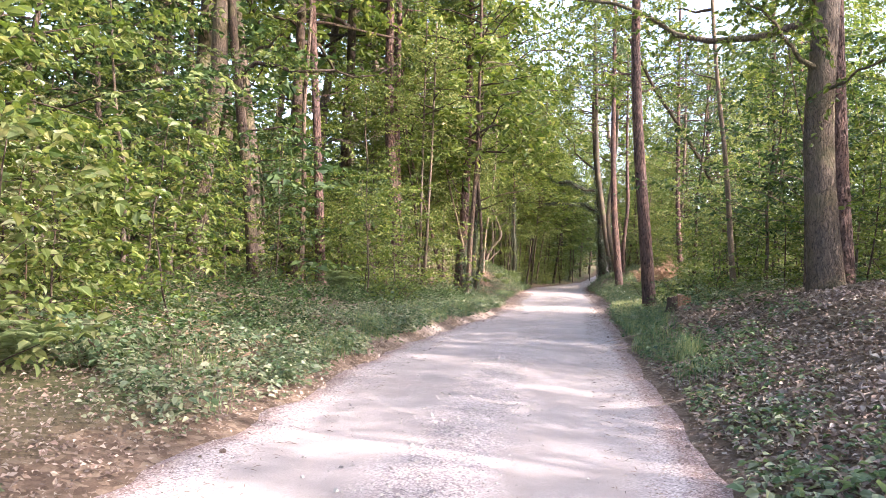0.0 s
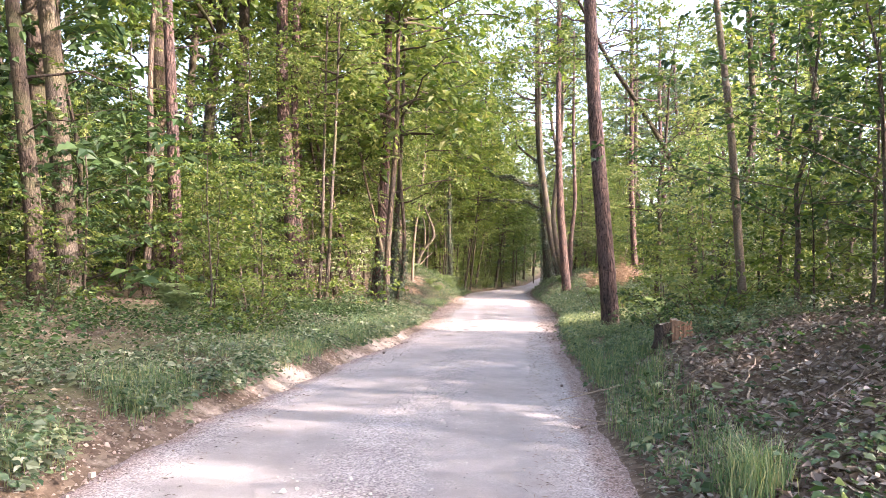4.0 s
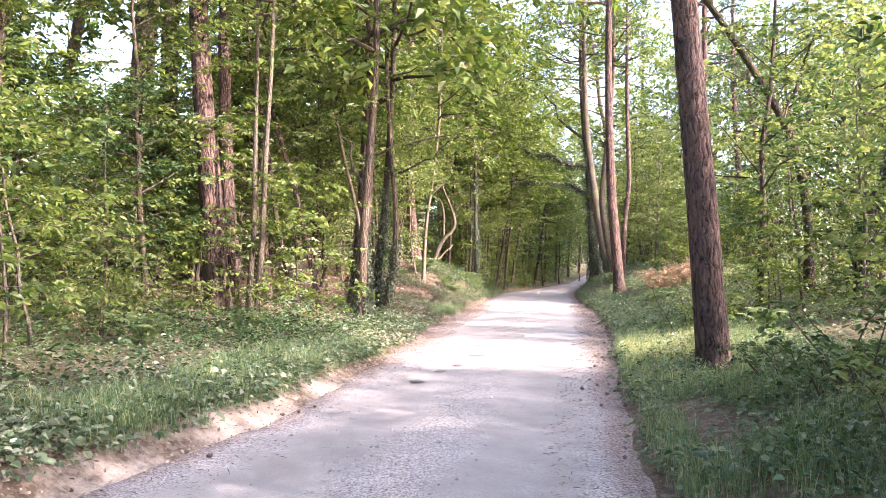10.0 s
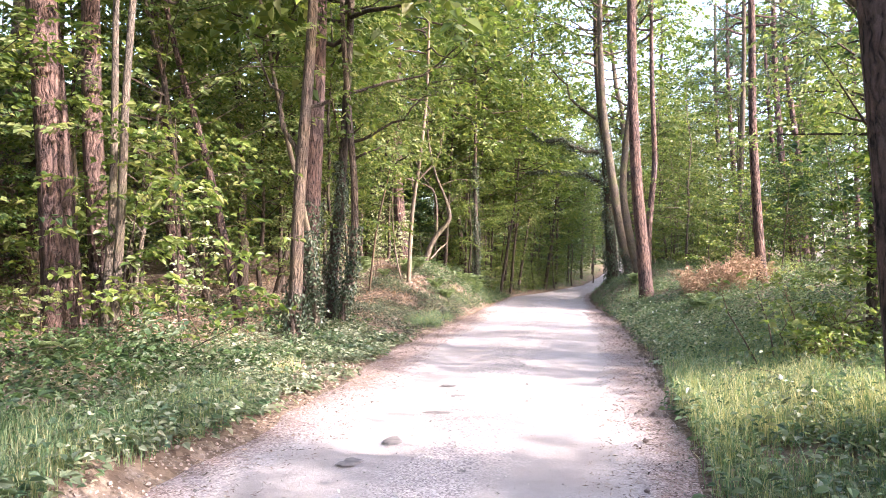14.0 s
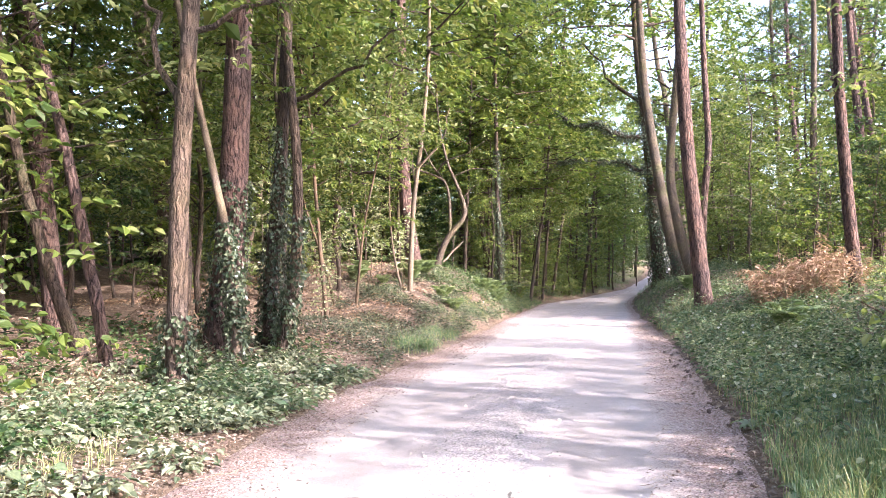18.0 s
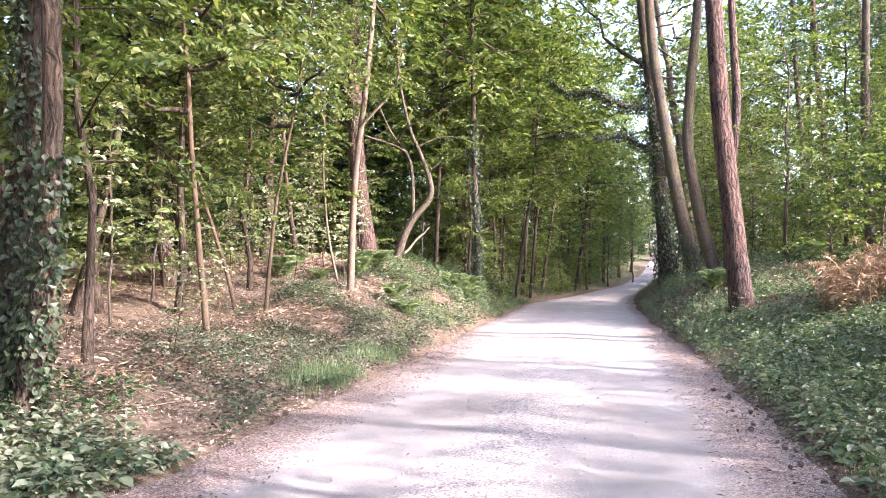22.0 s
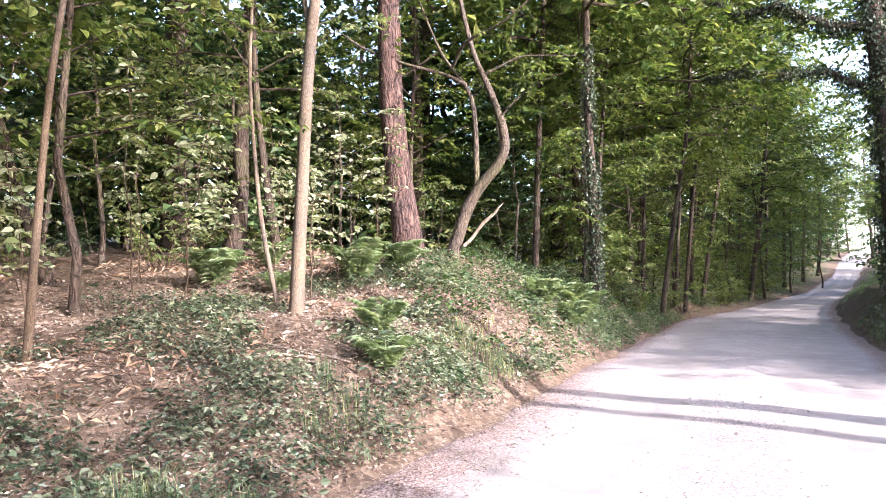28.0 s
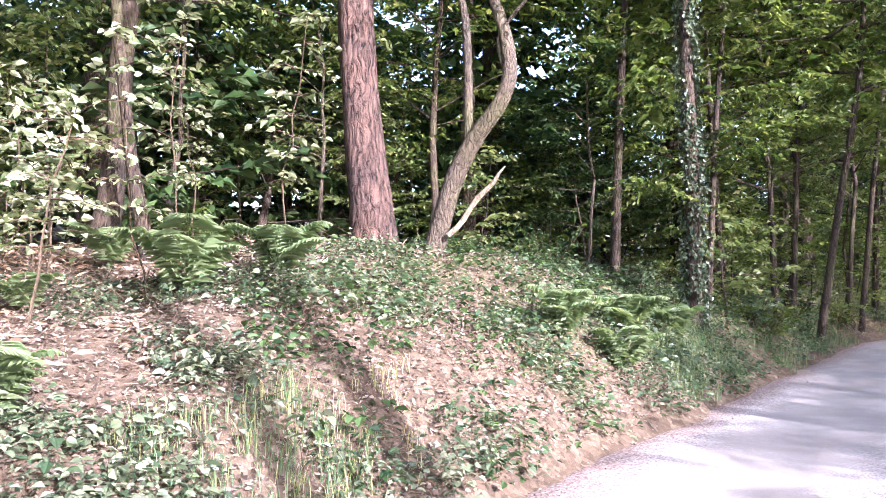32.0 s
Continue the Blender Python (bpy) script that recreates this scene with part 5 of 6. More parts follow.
def dead_canes():
    """Dry bramble canes and thin twigs that arch over the litter."""
    sh = Shape()
    for n, side, y0, y1, d0, d1 in ((190, -1, 37, 53, 0.8, 6.5), (60, -1, 26, 36, 1.5, 5.5), (50, 1, 43, 49, 1.4, 4.5), (60, -1, 2, 14, 0.6, 4.5), (60, 1, 8, 17, 0.6, 3.5), (50, 1, 24, 44, 1.2, 5)):
        x, y, d = band(n, side, y0, y1, d0, d1)
        z = height_at(x, y)
        for k in range(n):
            az, ln, up = rng.uniform(0, 6.28), rng.uniform(0.35, 1.3), rng.uniform(0.05, 0.5)
            s = np.linspace(0, 1, 6)
            ex, ey = x[k] + math.cos(az) * ln * 0.9, y[k] + math.sin(az) * ln * 0.9
            end = land(float(ex), float(ey)) + rng.uniform(0.0, 0.25)
            line = np.stack([x[k] + math.cos(az) * ln * s * 0.9, y[k] + math.sin(az) * ln * s * 0.9, z[k] + (end - z[k]) * s + up * ln * np.sin(math.pi * s) * 0.8], 1)
            line[1:-1] += rng.normal(0, 0.025, (4, 3))
            r = rng.uniform(0.002, 0.0055)
            sh.tube(line, np.linspace(r, r * 0.4, 6), 4, close=False)
    tagged(sh.put("dead_canes", TWIG), "thin dry bramble canes and twigs over the leaf litter", "dead twigs", kind="stuff")


def herbs():
    """Low plants with broad leaves: bramble, dead-nettle, ivy."""
    kinds = {"herb": Shape(), "ivy": Shape(), "dark": Shape(), "dusty": Shape()}
    for n, side, y0, y1, d0, d1, p, cut, tall, big, kind in (
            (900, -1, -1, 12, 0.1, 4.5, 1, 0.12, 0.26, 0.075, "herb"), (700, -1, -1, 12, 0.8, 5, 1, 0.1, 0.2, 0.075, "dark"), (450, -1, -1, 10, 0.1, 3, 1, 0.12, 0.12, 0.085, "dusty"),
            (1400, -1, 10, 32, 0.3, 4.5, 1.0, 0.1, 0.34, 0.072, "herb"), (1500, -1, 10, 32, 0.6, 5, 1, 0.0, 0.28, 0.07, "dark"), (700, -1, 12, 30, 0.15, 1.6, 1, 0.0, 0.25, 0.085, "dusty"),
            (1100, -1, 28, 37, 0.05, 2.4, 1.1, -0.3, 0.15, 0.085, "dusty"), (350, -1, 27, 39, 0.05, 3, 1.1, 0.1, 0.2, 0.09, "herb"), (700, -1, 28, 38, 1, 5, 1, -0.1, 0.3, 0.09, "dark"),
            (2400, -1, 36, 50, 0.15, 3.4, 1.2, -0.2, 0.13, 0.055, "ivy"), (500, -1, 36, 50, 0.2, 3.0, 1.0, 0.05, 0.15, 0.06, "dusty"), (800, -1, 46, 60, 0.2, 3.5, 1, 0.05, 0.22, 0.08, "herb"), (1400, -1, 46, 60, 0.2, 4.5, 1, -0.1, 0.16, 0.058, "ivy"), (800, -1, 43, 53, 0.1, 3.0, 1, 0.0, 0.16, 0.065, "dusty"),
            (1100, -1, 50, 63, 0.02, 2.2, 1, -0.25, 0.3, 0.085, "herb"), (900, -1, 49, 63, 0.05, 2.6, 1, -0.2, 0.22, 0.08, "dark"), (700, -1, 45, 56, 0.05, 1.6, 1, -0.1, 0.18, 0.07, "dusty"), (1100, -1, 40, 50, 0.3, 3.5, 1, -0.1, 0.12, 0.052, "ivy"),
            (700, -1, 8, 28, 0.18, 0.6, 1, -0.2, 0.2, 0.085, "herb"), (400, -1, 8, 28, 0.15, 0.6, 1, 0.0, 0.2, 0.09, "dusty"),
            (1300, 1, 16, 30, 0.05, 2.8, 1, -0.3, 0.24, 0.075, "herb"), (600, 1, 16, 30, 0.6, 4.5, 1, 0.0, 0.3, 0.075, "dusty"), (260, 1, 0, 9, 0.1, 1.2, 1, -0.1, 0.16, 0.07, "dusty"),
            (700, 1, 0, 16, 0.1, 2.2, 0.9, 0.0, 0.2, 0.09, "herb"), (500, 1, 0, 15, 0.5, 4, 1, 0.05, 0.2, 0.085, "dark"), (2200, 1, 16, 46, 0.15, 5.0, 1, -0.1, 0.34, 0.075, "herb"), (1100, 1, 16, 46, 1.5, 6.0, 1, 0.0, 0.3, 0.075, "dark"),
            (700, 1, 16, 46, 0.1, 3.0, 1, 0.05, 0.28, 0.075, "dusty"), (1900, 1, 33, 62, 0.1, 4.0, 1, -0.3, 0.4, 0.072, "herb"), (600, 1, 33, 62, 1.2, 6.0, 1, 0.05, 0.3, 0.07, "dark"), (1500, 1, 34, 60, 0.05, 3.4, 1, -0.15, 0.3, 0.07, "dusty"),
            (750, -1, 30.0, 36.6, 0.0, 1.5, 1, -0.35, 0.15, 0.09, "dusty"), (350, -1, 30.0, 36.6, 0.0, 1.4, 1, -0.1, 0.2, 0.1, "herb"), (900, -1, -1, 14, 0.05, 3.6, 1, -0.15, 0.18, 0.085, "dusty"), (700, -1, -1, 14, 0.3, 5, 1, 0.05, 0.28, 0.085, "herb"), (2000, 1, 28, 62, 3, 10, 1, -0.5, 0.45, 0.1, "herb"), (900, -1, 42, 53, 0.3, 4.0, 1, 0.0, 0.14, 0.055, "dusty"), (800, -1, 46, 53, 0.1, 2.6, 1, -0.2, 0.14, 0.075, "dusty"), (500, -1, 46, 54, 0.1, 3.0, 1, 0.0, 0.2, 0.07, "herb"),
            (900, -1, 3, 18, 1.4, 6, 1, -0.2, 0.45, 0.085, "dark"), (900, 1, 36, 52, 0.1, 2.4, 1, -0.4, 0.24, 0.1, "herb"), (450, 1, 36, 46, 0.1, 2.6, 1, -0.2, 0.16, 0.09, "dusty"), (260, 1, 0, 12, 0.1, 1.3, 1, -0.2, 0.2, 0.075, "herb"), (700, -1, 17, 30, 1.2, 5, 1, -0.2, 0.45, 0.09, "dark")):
        x, y, d = band(n, side, y0, y1, d0, d1, p)
        k = clumpy(x, y, 0.9 if kind != "dark" else 0.7, cut)
        x, y = x[k], y[k]
        z = height_at(x, y)
        per = 8
        m = len(x)
        hgt = rng.uniform(0.15, 1.0, (m, per)) * tall * rng.uniform(0.3, 1.4, (m, 1))
        az = rng.uniform(0, 6.28, (m, per))
        rad = rng.uniform(0.02, 0.16, (m, per))
        at = np.stack([x[:, None] + rad * np.cos(az), y[:, None] + rad * np.sin(az), z[:, None] + hgt * 0.9 + 0.02], -1).reshape(-1, 3)
        along = np.stack([np.cos(az), np.sin(az), rng.uniform(-0.5, 0.25, (m, per))], -1).reshape(-1, 3)
        size = (rng.uniform(0.45, 1.15, (m, per)) * rng.uniform(0.55, 1.25, (m, 1)) * big).ravel()
        kinds[kind].blades(at, along, rng.normal(0, 0.42, (m * per, 3)) + [0, 0, 1], size, size * rng.uniform(0.5, 0.85, m * per))
    tagged(kinds["herb"].put("ground_herbs", HERB), "low green bramble and nettle leaves along the road banks", "undergrowth", kind="stuff")
    # the tree shade on these herbs is part of the DEEP leaf colour
    tagged(kinds["dark"].put("shade_tinted_herbs", DEEP), "low leaves coloured dark green for the shade of the trees", "undergrowth", kind="stuff")
    tagged(kinds["dusty"].put("pale_herbs", DUSTY), "pale dusty broad leaves of low roadside plants", "undergrowth", kind="stuff")
    tagged(kinds["ivy"].put("ground_ivy", IVY), "dark ground ivy creeping on the litter slope", "ivy", kind="stuff")


GRASS_BANDS = ((2300, 1, 16.8, 27, 0.1, 2.8, -0.35, 0.34), (1100, 1, 26.5, 32, 0.1, 1.8, -0.4, 0.34), (500, -1, 10, 27, 0.2, 0.5, -0.2, 0.28), (160, -1, 54.5, 57.5, 0.1, 0.8, -0.5, 0.42), (80, -1, 13.2, 14.5, 0.3, 0.9, -1, 0.42), (60, 1, 10.9, 11.6, 0.45, 0.75, -1, 0.45), (90, -1, 47.8, 49.4, 0.25, 1.0, -0.4, 0.26), (260, 1, 12, 17, 0.1, 0.8, -0.1, 0.3), (1900, 1, 27, 37, 0.1, 3.0, -0.2, 0.3), (450, 1, 37, 47, 0.1, 3.0, 0.1, 0.3), (700, 1, 46, 62, 0.05, 1.4, -0.1, 0.3), (60, 1, 8.5, 12, 0.2, 0.8, -0.1, 0.34), (800, -1, 14, 29, 0.35, 1.4, -0.1, 0.25), (180, -1, 3, 12, 0.25, 1.6, 0.15, 0.26),
                                            (1300, -1, 20, 28.6, 0.3, 1.1, -0.3, 0.3), (420, -1, 36, 46, 0.1, 1.0, 0.08, 0.24), (300, -1, 40, 45, 0.1, 0.8, -0.1, 0.3), (400, -1, 55, 66, 0.0, 0.8, -0.2, 0.34), (900, -1, 64, 110, 0.1, 4, -0.3, 0.3), (900, 1, 70, 110, 0.1, 4, -0.3, 0.3))
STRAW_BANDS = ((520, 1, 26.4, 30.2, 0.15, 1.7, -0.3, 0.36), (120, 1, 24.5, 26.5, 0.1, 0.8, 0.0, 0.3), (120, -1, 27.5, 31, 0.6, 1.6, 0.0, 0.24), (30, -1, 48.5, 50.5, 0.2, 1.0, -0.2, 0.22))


def grass(bands, name, mat, label):
    sh = Shape()
    for n, side, y0, y1, d0, d1, cut, tall in bands:
        x, y, d = band(n, side, y0, y1, d0, d1)
        k = clumpy(x, y, 0.75, cut)
        x, y = x[k], y[k]
        z = height_at(x, y)
        m, per = len(x), 9
        az, ln = rng.uniform(0, 6.28, (m, per)), tall * rng.uniform(0.45, 1.15, (m, per)) * rng.uniform(0.7, 1.15, (m, 1))
        bend = rng.uniform(0.2, 0.8, (m, per))
        foot = np.stack([x[:, None] + rng.normal(0, 0.05, (m, per)), y[:, None] + rng.normal(0, 0.05, (m, per)), np.broadcast_to(z[:, None] - 0.01, (m, per))], -1)
        out = np.stack([np.cos(az), np.sin(az), np.zeros_like(az)], -1)
        sd = np.stack([-np.sin(az), np.cos(az), np.zeros_like(az)], -1) * 0.003
        midp = foot + out * (ln * bend * 0.25)[..., None] + np.array([0, 0, 1.0]) * (ln * 0.6)[..., None]
        tip = foot + out * (ln * bend * 0.8)[..., None] + np.array([0, 0, 1.0]) * (ln * (1 - 0.3 * bend))[..., None]
        low = np.stack([foot - sd, foot + sd, midp + sd * 0.8, midp - sd * 0.8], 2).reshape(-1, 3)
        sh.add(low, np.arange(m * per * 4).reshape(-1, 4))
        tips = np.stack([midp - sd * 0.8, midp + sd * 0.8, tip + sd * 0.1, tip - sd * 0.1], 2).reshape(-1, 3)
        sh.add(tips, np.arange(m * per * 4).reshape(-1, 4))
    tagged(sh.put(name, mat), label, "grass", kind="stuff")


def pebbles():
    """Loose stones: small flattened octahedra on the crown of the road and along its edges."""
    n = 17000
    y = rng.uniform(1.5, 50, n)
    u = np.where(rng.uniform(0, 1, n) < 0.5, rng.normal(0.5, 0.08, n), np.where(rng.uniform(0, 1, n) < 0.5, rng.normal(0.05, 0.05, n), rng.normal(0.95, 0.05, n)))
    u = np.where(rng.uniform(0, 1, n) < 0.2, rng.uniform(0, 1, n), u)
    a, b = np.array([left(v) for v in y]), np.array([right(v) for v in y])
    x = a + (b - a) * np.clip(u, -0.02, 1.02)
    edge = np.minimum(np.clip(u, 0, 1), 1 - np.clip(u, 0, 1))
    z = np.interp(edge, [0, 0.04, 0.2, 0.5], [-0.008, 0.006, 0.012, 0.03]) + 0.001
    s = rng.uniform(0.003, 0.01, n) * (1 + 0.5 * (np.abs(u - 0.5) < 0.15)) * (1 + 1.0 * (rng.uniform(0, 1, n) > 0.96))
    c = np.stack([x, y, z], 1)
    az = rng.uniform(0, 6.28, n)
    p, q = np.stack([np.cos(az), np.sin(az), 0 * az], 1), np.stack([-np.sin(az), np.cos(az), 0 * az], 1)
    e = rng.uniform(0.7, 1.3, (n, 4))
    v = np.stack([c + p * (s * e[:, 0])[:, None], c + q * (s * e[:, 1])[:, None], c - p * (s * e[:, 2])[:, None], c - q * (s * e[:, 3])[:, None],
                  c + p * (s * 0.5)[:, None] + q * (s * 0.3)[:, None] + [0, 0, 1] * (s * 0.75)[:, None], c - p * (s * 0.45)[:, None] - q * (s * 0.35)[:, None] + [0, 0, 1] * (s * 0.65)[:, None]], 1).reshape(-1, 3)
    base = np.arange(n)[:, None] * 6
    f = np.vstack([base + np.array(g) for g in ([0, 1, 5, 4], [2, 3, 4, 5])])
    sh = Shape()
    sh.add(v, f)
    tri = np.vstack([base + np.array(g) for g in ([1, 2, 5], [3, 0, 4])])
    ob = sh.put("loose_stones", STONE)
    side = sheet("stone_sides", v, tri, STONE, ob)
    side["kind"] = "stuff"
    tagged(ob, "small loose pale stones on the gravel road", "gravel", kind="stuff")


def needle_litter():
    """Fallen needles and bits of twig along both road edges."""
    sh = Shape()
    for n, side, y0, y1 in ((7000, -1, 26, 50), (9000, 1, 18, 50), (2500, 1, 2, 18), (2500, -1, 2, 26)):
        x, y, d = band(n, side, y0, y1, 0.15, -0.85, 1.2)
        z = np.where(d > 0, height_at(x, y) + 0.01, 0.02)
        sh.leaves(np.stack([x, y, z], 1), np.stack([rng.normal(size=n), rng.normal(size=n), rng.normal(0, 0.1, n)], 1), rng.normal(0, 0.3, (n, 3)) + [0, 0, 1], rng.uniform(0.03, 0.09, n), rng.uniform(0.004, 0.011, n), 0.1)
    tagged(sh.put("needle_litter", LITTER), "brown fallen pine needles and twig bits along the road edges", "needle litter", kind="stuff")


def clods():
    """Crumbled sand below the cut bank."""
    n = 1100
    y = rng.uniform(7, 27, n)
    d = rng.normal(0.06, 0.13, n)
    x = np.array([left(v) for v in y]) - d
    s = rng.uniform(0.006, 0.02, n) * (1 + 1.2 * (rng.uniform(0, 1, n) > 0.96))
    z = height_at(x, y) + np.where(d < 0, 0.05, 0) * 0.6
    c = np.stack([x, y, z], 1)
    a = rng.uniform(0, 6.28, n)
    p, q = np.stack([np.cos(a), np.sin(a), 0 * a], 1), np.stack([-np.sin(a), np.cos(a), 0 * a], 1)
    e = rng.uniform(0.6, 1.3, (n, 8))
    top = [c + (p * i + q * j) * (s * e[:, k])[:, None] * f + [0, 0, 1] * (s * h)[:, None] for k, (i, j, f, h) in enumerate(((1, 0, 1, -0.3), (0, 1, 1, -0.3), (-1, 0, 1, -0.3), (0, -1, 1, -0.3), (1, 0, 0.55, 0.6), (0, 1, 0.55, 0.7), (-1, 0, 0.55, 0.6), (0, -1, 0.55, 0.55)))]
    base = np.arange(n)[:, None] * 8
    sh = Shape()
    sh.add(np.stack(top, 1), np.vstack([base + np.array(g) for g in ([0, 1, 5, 4], [1, 2, 6, 5], [2, 3, 7, 6], [3, 0, 4, 7], [4, 5, 6, 7])]))
    tagged(sh.put("sand_clods", CLOD), "crumbled clods of pale sand below the cut bank", "sand", kind="stuff")


dry_leaves()
bracken_litter()
dead_canes()
needle_litter()
clods()
herbs()
grass(GRASS_BANDS, "grass", GRASS, "long green and straw-tipped grass along the road edges")
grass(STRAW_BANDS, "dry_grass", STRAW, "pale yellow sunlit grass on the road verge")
pebbles()


# ---- single things on the ground ----
def fern(fronds, length, rg, mat=FERN, rise=1.0, curl=0.0):
    root = new("fern")
    for k in range(fronds):
        sh = Shape()
        az = 6.28 * k / fronds + rg.normal(0, 0.25)
        ln = length * rg.uniform(0.75, 1.15)
        s = np.linspace(0, 1, 22)
        out = np.array([math.cos(az), math.sin(az), 0])
        lean = rg.uniform(0.45, 0.8)
        line = np.outer(s**1.25 * ln * lean, out) + np.outer(ln * rise * rg.uniform(0.85, 1.1) * (s * 1.25 - 0.72 * s**2.2), [0, 0, 1])
        sh.tube(line, np.linspace(0.005, 0.0015, 22), 3, close=False)
        side = np.array([-out[1], out[0], 0])
        for j in range(3, 22):
            w = ln * (0.26 - 0.12 * curl) * math.sin(math.pi * min(0.96, (j / 22) * 0.8 + 0.2))
            way = line[j] - line[j - 1]
            way /= np.linalg.norm(way)
            for sgn in (-1, 1):
                turn = side * sgn + way * 0.35 + rg.normal(0, 0.06 + 0.7 * curl, 3)
                sh.blades(line[j], turn - [0, 0, 0.2 + 0.6 * curl], np.array([0, 0, 1.0]) + rg.normal(0, 0.2 + curl, 3), w, w * (0.24 - 0.12 * curl), 0.1)
        sh.put("frond", mat, root)
    return root


rg = np.random.default_rng(77)
ferns = [fern(9, 0.8, rg), fern(8, 0.65, rg), fern(10, 0.9, rg)]
spots = [(-4.45, 47.4), (-3.91, 46.6), (-6.0, 49.66), (-5.8, 50.5), (-3.8, 53.6), (-4.2, 52.9), (-4.1, 54.4), (-6.6, 48.6), (-7.4, 48.2), (-4.1, 56.0), (-7.8, 50.0), (-4.92, 6.2),
         (-4.6, 3.8), (-5.2, 5.6), (-6.3, 20.4), (-5.6, 21.2), (-5.0, 24.4), (-6.6, 25.6), (-7.4, 26.8), (-5.4, 28.4), (4.6, 22.6), (4.2, 29.5), (4.9, 38.0), (3.6, 40.5), (2.9, 52.0)]
scatter(ferns, spots, "green fern with arching fronds", "fern", "ferns on the banks", 0.8, 1.25)
dead = [fern(10, 0.95, rg, RUST, 1.7, 0.7), fern(8, 0.8, rg, RUST, 1.5, 0.7)]
spots = [(4.0, 45.0), (4.5, 45.4), (4.9, 45.9), (4.3, 45.9), (4.9, 44.9), (4.6, 46.5), (5.3, 46.4), (5.0, 46.8), (5.5, 45.5), (3.9, 45.6), (5.9, 46.9), (4.7, 47.2), (5.4, 44.7), (6.1, 45.3), (5.8, 46.1)]
scatter(dead, spots, "rust-brown dead bracken clump on the bank", "dead fern", "dead bracken clumps", 0.8, 1.25)


# leaf green bleached so that the seedlings look sunlit by colour
PALE = leaf_material("sun_tinted_leaves", [(0.24, 0.28, 0.17), (0.33, 0.36, 0.24), (0.42, 0.44, 0.32), (0.17, 0.22, 0.12)], 0.4, 0.4)


def maple_whips():
    """Maple seedlings on the litter slope, sunlight put into their pale colour: a bare thin stem with tiers of large
    flat leaves.
    """
    out = []
    for h in (2.4, 1.7, 3.0):
        root = new("seedling")
        st, lf = Shape(), Shape()
        line = limb_line((0, 0, -0.05), (rg.normal(0, 0.12), rg.normal(0, 0.12), 1), h, rg, 0.12, 0, 9)
        st.tube(line, np.linspace(0.011, 0.003, 9), 5, close=False)
        for u in np.linspace(0.35, 1.0, 8):
            p = np.array([np.interp(u, np.linspace(0, 1, 9), line[:, c]) for c in range(3)])
            k = 4
            az = rg.uniform(0, 6.28, k)
            ways = np.stack([np.cos(az), np.sin(az), rg.uniform(0.0, 0.4, k)], 1)
            sprays(lf, st, np.tile(p, (k, 1)), ways, 0.34, 5, 0.095, rg, 0.35, 0.6)
        tagged(st.put("stem", TWIG, root), kind="stuff")
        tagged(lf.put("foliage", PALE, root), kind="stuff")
        out.append(root)
    return out


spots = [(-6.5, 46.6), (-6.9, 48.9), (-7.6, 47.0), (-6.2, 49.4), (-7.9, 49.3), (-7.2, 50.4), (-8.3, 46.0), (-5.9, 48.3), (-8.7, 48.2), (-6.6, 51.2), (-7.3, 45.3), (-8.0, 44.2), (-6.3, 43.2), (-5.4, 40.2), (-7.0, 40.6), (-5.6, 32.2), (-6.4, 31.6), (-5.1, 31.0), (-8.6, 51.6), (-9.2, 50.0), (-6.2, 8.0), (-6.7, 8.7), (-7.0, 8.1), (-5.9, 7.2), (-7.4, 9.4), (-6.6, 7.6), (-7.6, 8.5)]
scatter(maple_whips(), spots, "thin seedling with tiers of leaves coloured pale for sunlight", "seedling", "maple seedlings", 0.8, 1.2)


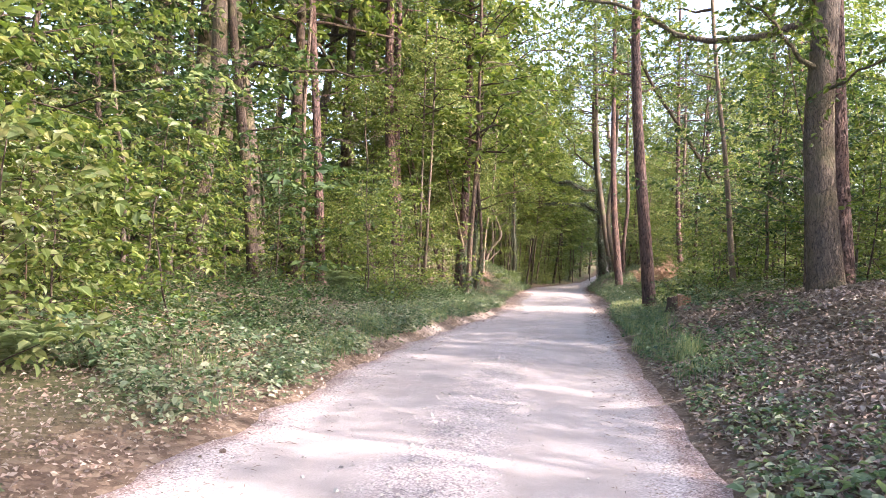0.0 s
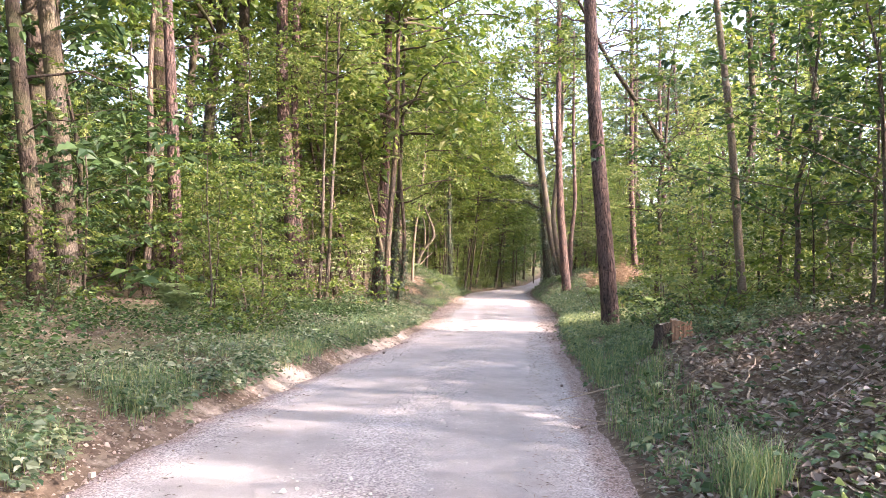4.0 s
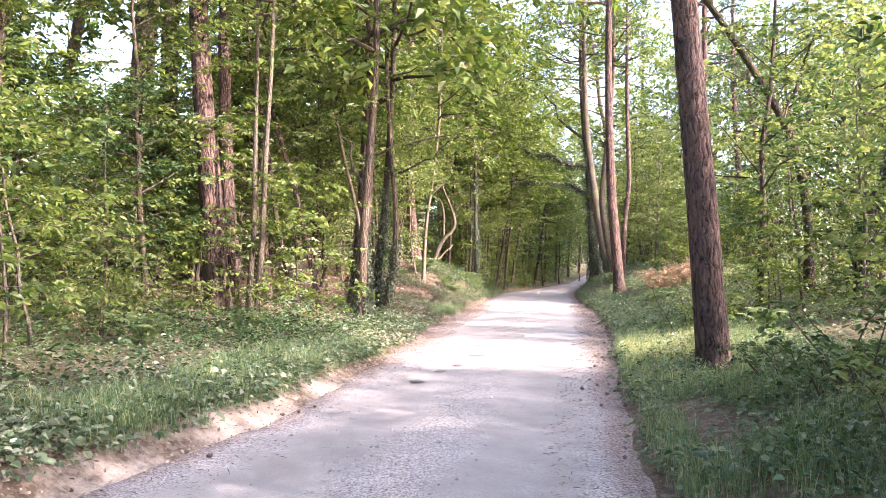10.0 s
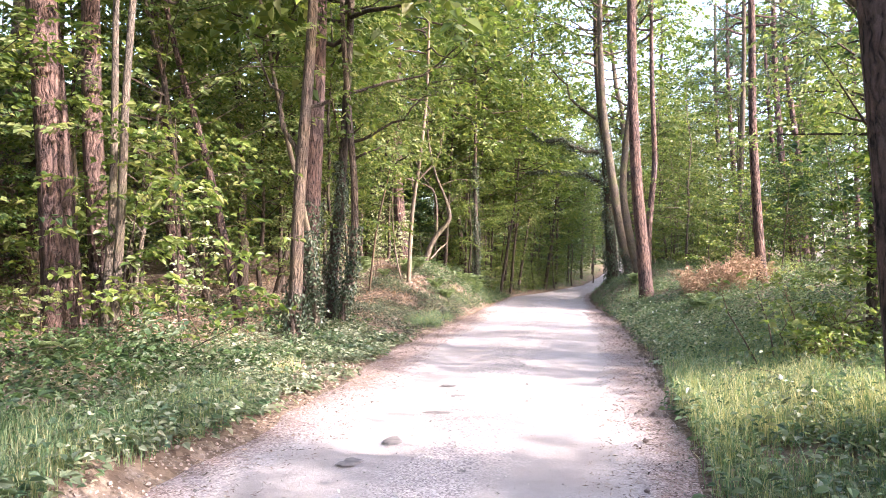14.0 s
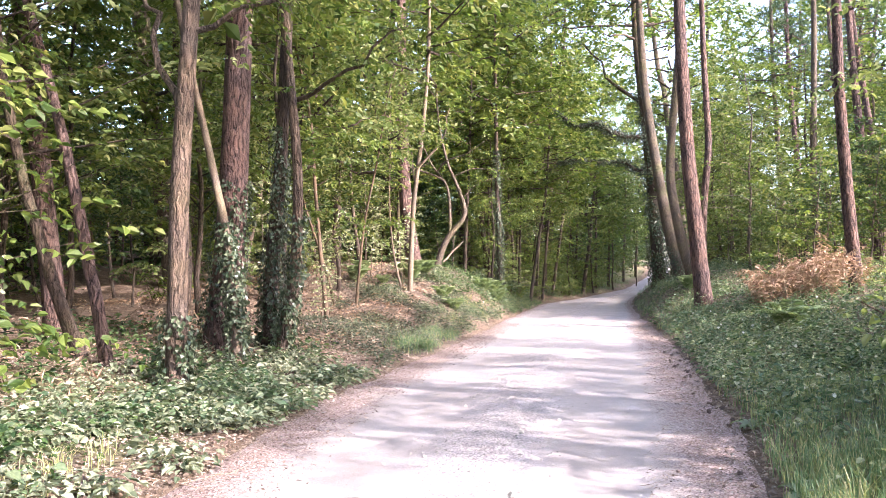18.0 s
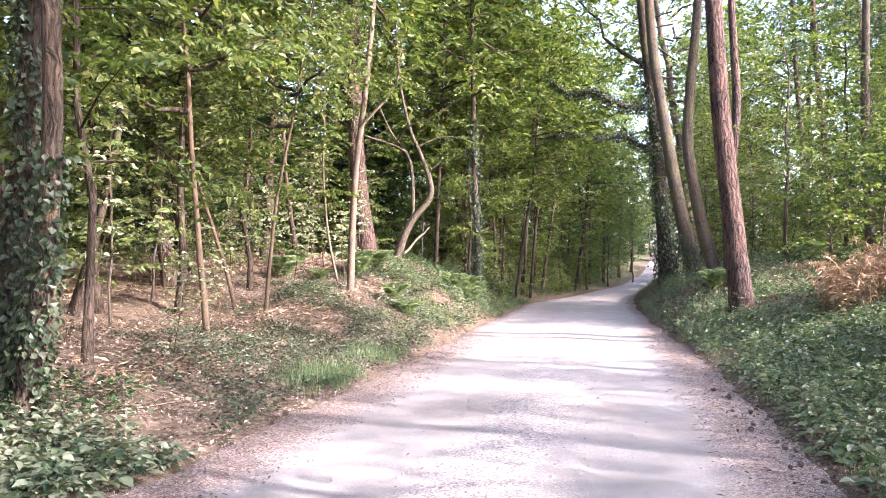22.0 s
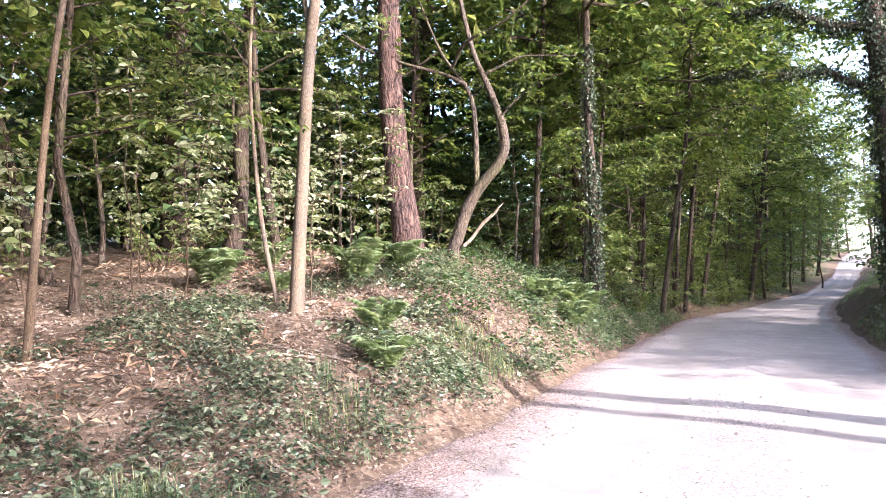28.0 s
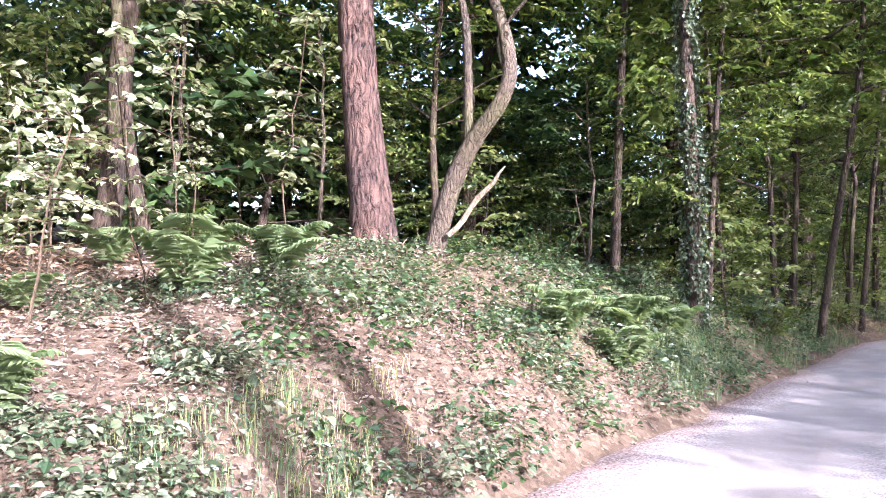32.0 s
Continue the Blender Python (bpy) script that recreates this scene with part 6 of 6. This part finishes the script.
def stump():
    """Two grown-together stems sawn off low: a dark bark one and a split reddish one."""
    x, y = 2.2, 16.42
    root = new("tree_stump")
    root.location = (x, y, land(x, y) - 0.05)
    q = np.random.default_rng(4)
    n = 22
    turn = np.linspace(0, 2 * np.pi, n, endpoint=False)
    for dx, dy, rad, top, mat, name, lab, tilt in ((-0.14, -0.04, 0.105, 0.31, DARKBARK, "stem", "", 0.02), (0.1, 0.06, 0.135, 0.34, RAWWOOD, "split_stem", "split reddish wood", -0.03)):
        rows = []
        for h, w in ((0, 1.4), (0.06, 1.15), (0.15, 1.02), (0.24, 1.0), (top, 0.97)):
            r = rad * w * (1 + 0.09 * np.cos(7 * turn + 1) + 0.05 * q.normal(size=n))
            rows.append(np.stack([dx + r * np.cos(turn), dy + 0.85 * r * np.sin(turn), np.full(n, h) + (tilt * np.cos(turn) + 0.01 * q.normal(size=n) if h == top else 0)], 1))
        mid = np.array([dx, dy, 0])
        rows.append((rows[-1] - mid) * [0.9, 0.9, 1] + mid - [0, 0, 0.008])
        rows.append((rows[-1] - mid) * [0.45, 0.45, 1] + mid + [0, 0, 0.006])
        v = np.vstack(rows)
        i, j = np.meshgrid(np.arange(4), np.arange(n), indexing="ij")
        part = sheet(name, v[:5 * n], np.stack([i * n + j, i * n + (j + 1) % n, (i + 1) * n + (j + 1) % n, (i + 1) * n + j], -1).reshape(-1, 4), mat, root, lab, smooth=True)
        i, j = np.meshgrid(np.arange(4, 6), np.arange(n), indexing="ij")
        face = np.stack([i * n + j, i * n + (j + 1) % n, (i + 1) * n + (j + 1) % n, (i + 1) * n + j], -1).reshape(-1, 4)
        cap = [[6 * n, 6 * n + k, 6 * n + k + 1, 6 * n + k + 2] for k in range(1, n - 2, 2)]
        sheet("cut_face", v[4 * n:], np.vstack([face, cap]) - 4 * n, DEADWOOD, part, "weathered grey saw cut")
    for k in range(7):
        ang = -0.3 - 2.2 * k / 6
        sl = Shape()
        p = np.array([0.1 + 0.14 * math.cos(ang), 0.06 + 0.125 * math.sin(ang), 0.02])
        sl.tube([p, p * [1, 1, 0] + [0.004, -0.004, 0.2], p * [0.98, 0.98, 0] + [0, 0, 0.3 + 0.06 * q.uniform()]], [0.022, 0.018, 0.009], 5, 0.12, 0, q)
        sl.put("splinter", RAWWOOD, root)
    tagged(root, "low sawn tree stump with split reddish side", "tree stump")


stump()


def stick(x, y, az, length, thick, tilt=0.0, mat=DEADWOOD, label="thin dry fallen branch on the ground", lift=0.02, name="fallen_branch"):
    q = np.random.default_rng(int(x * 97 + y * 31) % 9999)
    n = 10
    s = np.linspace(0, 1, n)
    wob = np.cumsum(q.normal(0, 0.02, (n, 2)), 0) * length
    px, py = x + math.cos(az) * s * length + wob[:, 0], y + math.sin(az) * s * length + wob[:, 1]
    g = height_at(px, py)
    pz = np.maximum(g + thick + lift * 0.3, g[0] + thick + (g[-1] - g[0]) * s + math.sin(tilt) * s * length)
    root = new(name)
    root.location = (x, y, g[0])
    sh = Shape()
    line = np.stack([px, py, pz], 1) - [x, y, g[0]]
    sh.tube(line, np.linspace(thick, thick * 0.4, n), 7, 0.06, 0, q)
    sh.put("stem", mat, root, smooth=True)
    if thick < 0.03 and length > 0.8:
        k = int(n * 0.55)
        tw = Shape()
        tw.tube(limb_line(line[k], (math.cos(az + 0.7), math.sin(az + 0.7), 0.15), length * 0.35, q, 0.15, 0.0, 5), np.linspace(thick * 0.5, 0.003, 5), 5, close=False)
        tw.put("twig", mat, root)
    tagged(root, label, "branch")


stick(-6.4, 38.6, -0.5, 2.6, 0.022, 0.0)
stick(-8.6, 28.45, 0.0, 3.0, 0.11, 0, DARKBARK, "thick fallen log lying among the trees", name="log")
stick(-8.8, 28.4, 1.1, 1.8, 0.05, 0.3, DARKBARK)
stick(2.85, 16.75, -2.05, 1.6, 0.016, 0.0, DEADWOOD, "bleached crooked branch lying on the litter bank")
for k in range(44):
    y = rg.uniform(8.5, 16.6)
    stick(right(y) + rg.uniform(0.5, 2.9), y, rg.uniform(0, 6.28), rg.uniform(0.3, 1.2), rg.uniform(0.005, 0.014))
for k in range(46):
    side = 1 if k % 2 else -1
    y = rg.uniform(4, 18) if side > 0 else rg.uniform(30, 52)
    d = rg.uniform(0.5, 3.2)
    stick(right(y) + d if side > 0 else left(y) - d, y, rg.uniform(0, 6.28), rg.uniform(0.4, 1.5), rg.uniform(0.006, 0.016))


def pine_cone():
    root = new("pine_cone")
    sh = Shape()
    s = np.linspace(0, 1, 7)
    sh.tube(np.stack([(s - 0.5) * 0.055, 0 * s, 0 * s + 0.018], 1), 0.008 + 0.011 * np.sin(np.pi * (s * 0.85 + 0.1)), 7, 0.15, 0, rg)
    for row in range(6):
        n = 7
        az = np.linspace(0, 6.28, n, endpoint=False) + row * 0.45
        rr = 0.008 + 0.011 * math.sin(math.pi * (row / 6 * 0.85 + 0.1))
        at = np.stack([np.full(n, -0.024 + row * 0.009), rr * np.cos(az), 0.018 + rr * np.sin(az)], 1)
        out = np.stack([np.full(n, 0.5), np.cos(az), np.sin(az)], 1)
        sh.leaves(at, out, np.stack([np.full(n, 1.0), -0.3 * np.cos(az), -0.3 * np.sin(az)], 1), 0.013, 0.012, 0.1)
    sh.put("cone", CONE, root)
    return root


cones = []
for _ in range(56):
    y = rg.uniform(23, 41)
    cones.append((right(y) - abs(rg.normal(0.05, 0.28)), y))
for _ in range(18):
    y = rg.uniform(3, 26)
    cones.append((right(y) - abs(rg.normal(0.0, 0.2)) if rg.uniform() < 0.6 else left(y) + abs(rg.normal(0.1, 0.25)), y))
first = pine_cone()
tagged(first, "small dark fallen pine cone on the road edge", "pine cone", "pine cones on the road")
for k, (x, y) in enumerate(cones):
    s = rg.uniform(0.55, 0.95)
    m = Matrix.LocRotScale((x, y, 0.0 + (0.01 if away(x, y) < -0.15 else land(x, y) * 0.5)), Euler((rg.uniform(-0.2, 0.2), rg.uniform(-0.2, 0.2), rg.uniform(0, 6.28))), (s, s, s))
    if k == 0:
        first.matrix_basis = m
    else:
        copy_thing(first, Matrix()).matrix_basis = m


def crust(x, y, w, l, az):
    """A dark flattened crust of dried mud on the road."""
    n = 14
    t = np.linspace(0, 6.283, n, endpoint=False)
    r = 1 + 0.25 * rg.normal(size=n) * 0.6
    ring = np.stack([w * r * np.cos(t), l * r * np.sin(t), np.zeros(n)], 1)
    v = np.vstack([ring, ring * 0.8 + [0, 0, 0.009], [[0, 0, 0.011]]])
    f = [[k, (k + 1) % n, n + (k + 1) % n, n + k] for k in range(n)] + [[n + k, n + k + 1, n + (k + 2) % n, 2 * n] for k in range(0, n, 2)]
    ob = sheet("mud_crust", v, f, DAMP, smooth=False)
    ob.location, ob.rotation_euler = (x, y, 0.021), (0, 0, az)
    tagged(ob, "dark flat crust of dried mud on the road", "mud", "dried mud on the road")


for x, y, w, l in ((-1.15, 27.1, 0.1, 0.16), (-1.3, 26.3, 0.09, 0.14), (-1.0, 28.5, 0.08, 0.16), (-1.45, 25.2, 0.1, 0.1), (-0.95, 29.6, 0.12, 0.12), (-1.2, 30.4, 0.06, 0.1), (-0.75, 23.4, 0.03, 0.03), (-0.72, 8.3, 0.025, 0.03), (-0.4, 26.2, 0.03, 0.03)):
    crust(x, y, w, l, rg.uniform(0, 6))


def dock(leaves, rgn):
    root = new("dock_plant")
    for k in range(leaves):
        sh = Shape()
        az = 6.28 * k / leaves + rgn.normal(0, 0.3)
        out = np.array([math.cos(az), math.sin(az), 0])
        side = np.array([-out[1], out[0], 0])
        ln = rgn.uniform(0.22, 0.36)
        s = np.linspace(0, 1, 6)
        mid = np.outer(s * ln, out * 0.8) + np.outer(ln * (0.9 * s - 0.75 * s**2), [0, 0, 1])
        w = ln * 0.16 * np.sin(np.pi * (0.1 + 0.88 * s))
        up = np.array([0, 0, 0.03])
        v = np.vstack([mid - np.outer(w, side) + up * 0.5, mid, mid + np.outer(w, side) + up * 0.5])
        f = [[r * 6 + c, r * 6 + c + 1, (r + 1) * 6 + c + 1, (r + 1) * 6 + c] for r in range(2) for c in range(5)]
        sh.add(v, f)
        sh.put("blade", HERB, root, smooth=True)
    return root


docks = [dock(9, rg), dock(7, rg)]
scatter(docks, [(-2.9, 28.4), (-2.75, 28.0), (-3.05, 28.9), (-2.85, 29.5), (-2.8, 27.4), (-2.95, 30.1), (-2.95, 23.0), (1.75, 31.0), (1.8, 33.5), (-3.2, 34.0), (1.9, 37.5)], "broad-leaved dock plant at the road edge", "plant", "dock plants", 0.9, 1.3)


def dandelion():
    root = new("dandelion")
    st, hd = Shape(), Shape()
    st.tube(limb_line((0, 0, -0.02), (0.05, 0, 1), 0.34, rg, 0.06, 0, 5), np.full(5, 0.0022), 4, close=False)
    n = 60
    d = unit(rg, n)
    hd.leaves(np.tile([0.02, 0, 0.33], (n, 1)), d, unit(rg, n), 0.024, 0.009, 0.05)
    st.put("stem", GRASS, root)
    hd.put("seed_head", WHITE, root)
    return root


scatter([dandelion()], [(right(y) + d, y) for y, d in ((28.5, 0.9), (27.3, 1.5), (33.0, 0.7), (39.6, 0.9), (40.4, 1.2), (41.0, 0.7), (42.0, 1.3), (43.1, 1.0), (44.2, 0.8), (37.2, 1.2), (45.2, 1.1), (46.1, 0.7))], "white dandelion seed head in the grass", "flower", "dandelion clocks", 0.9, 1.2)
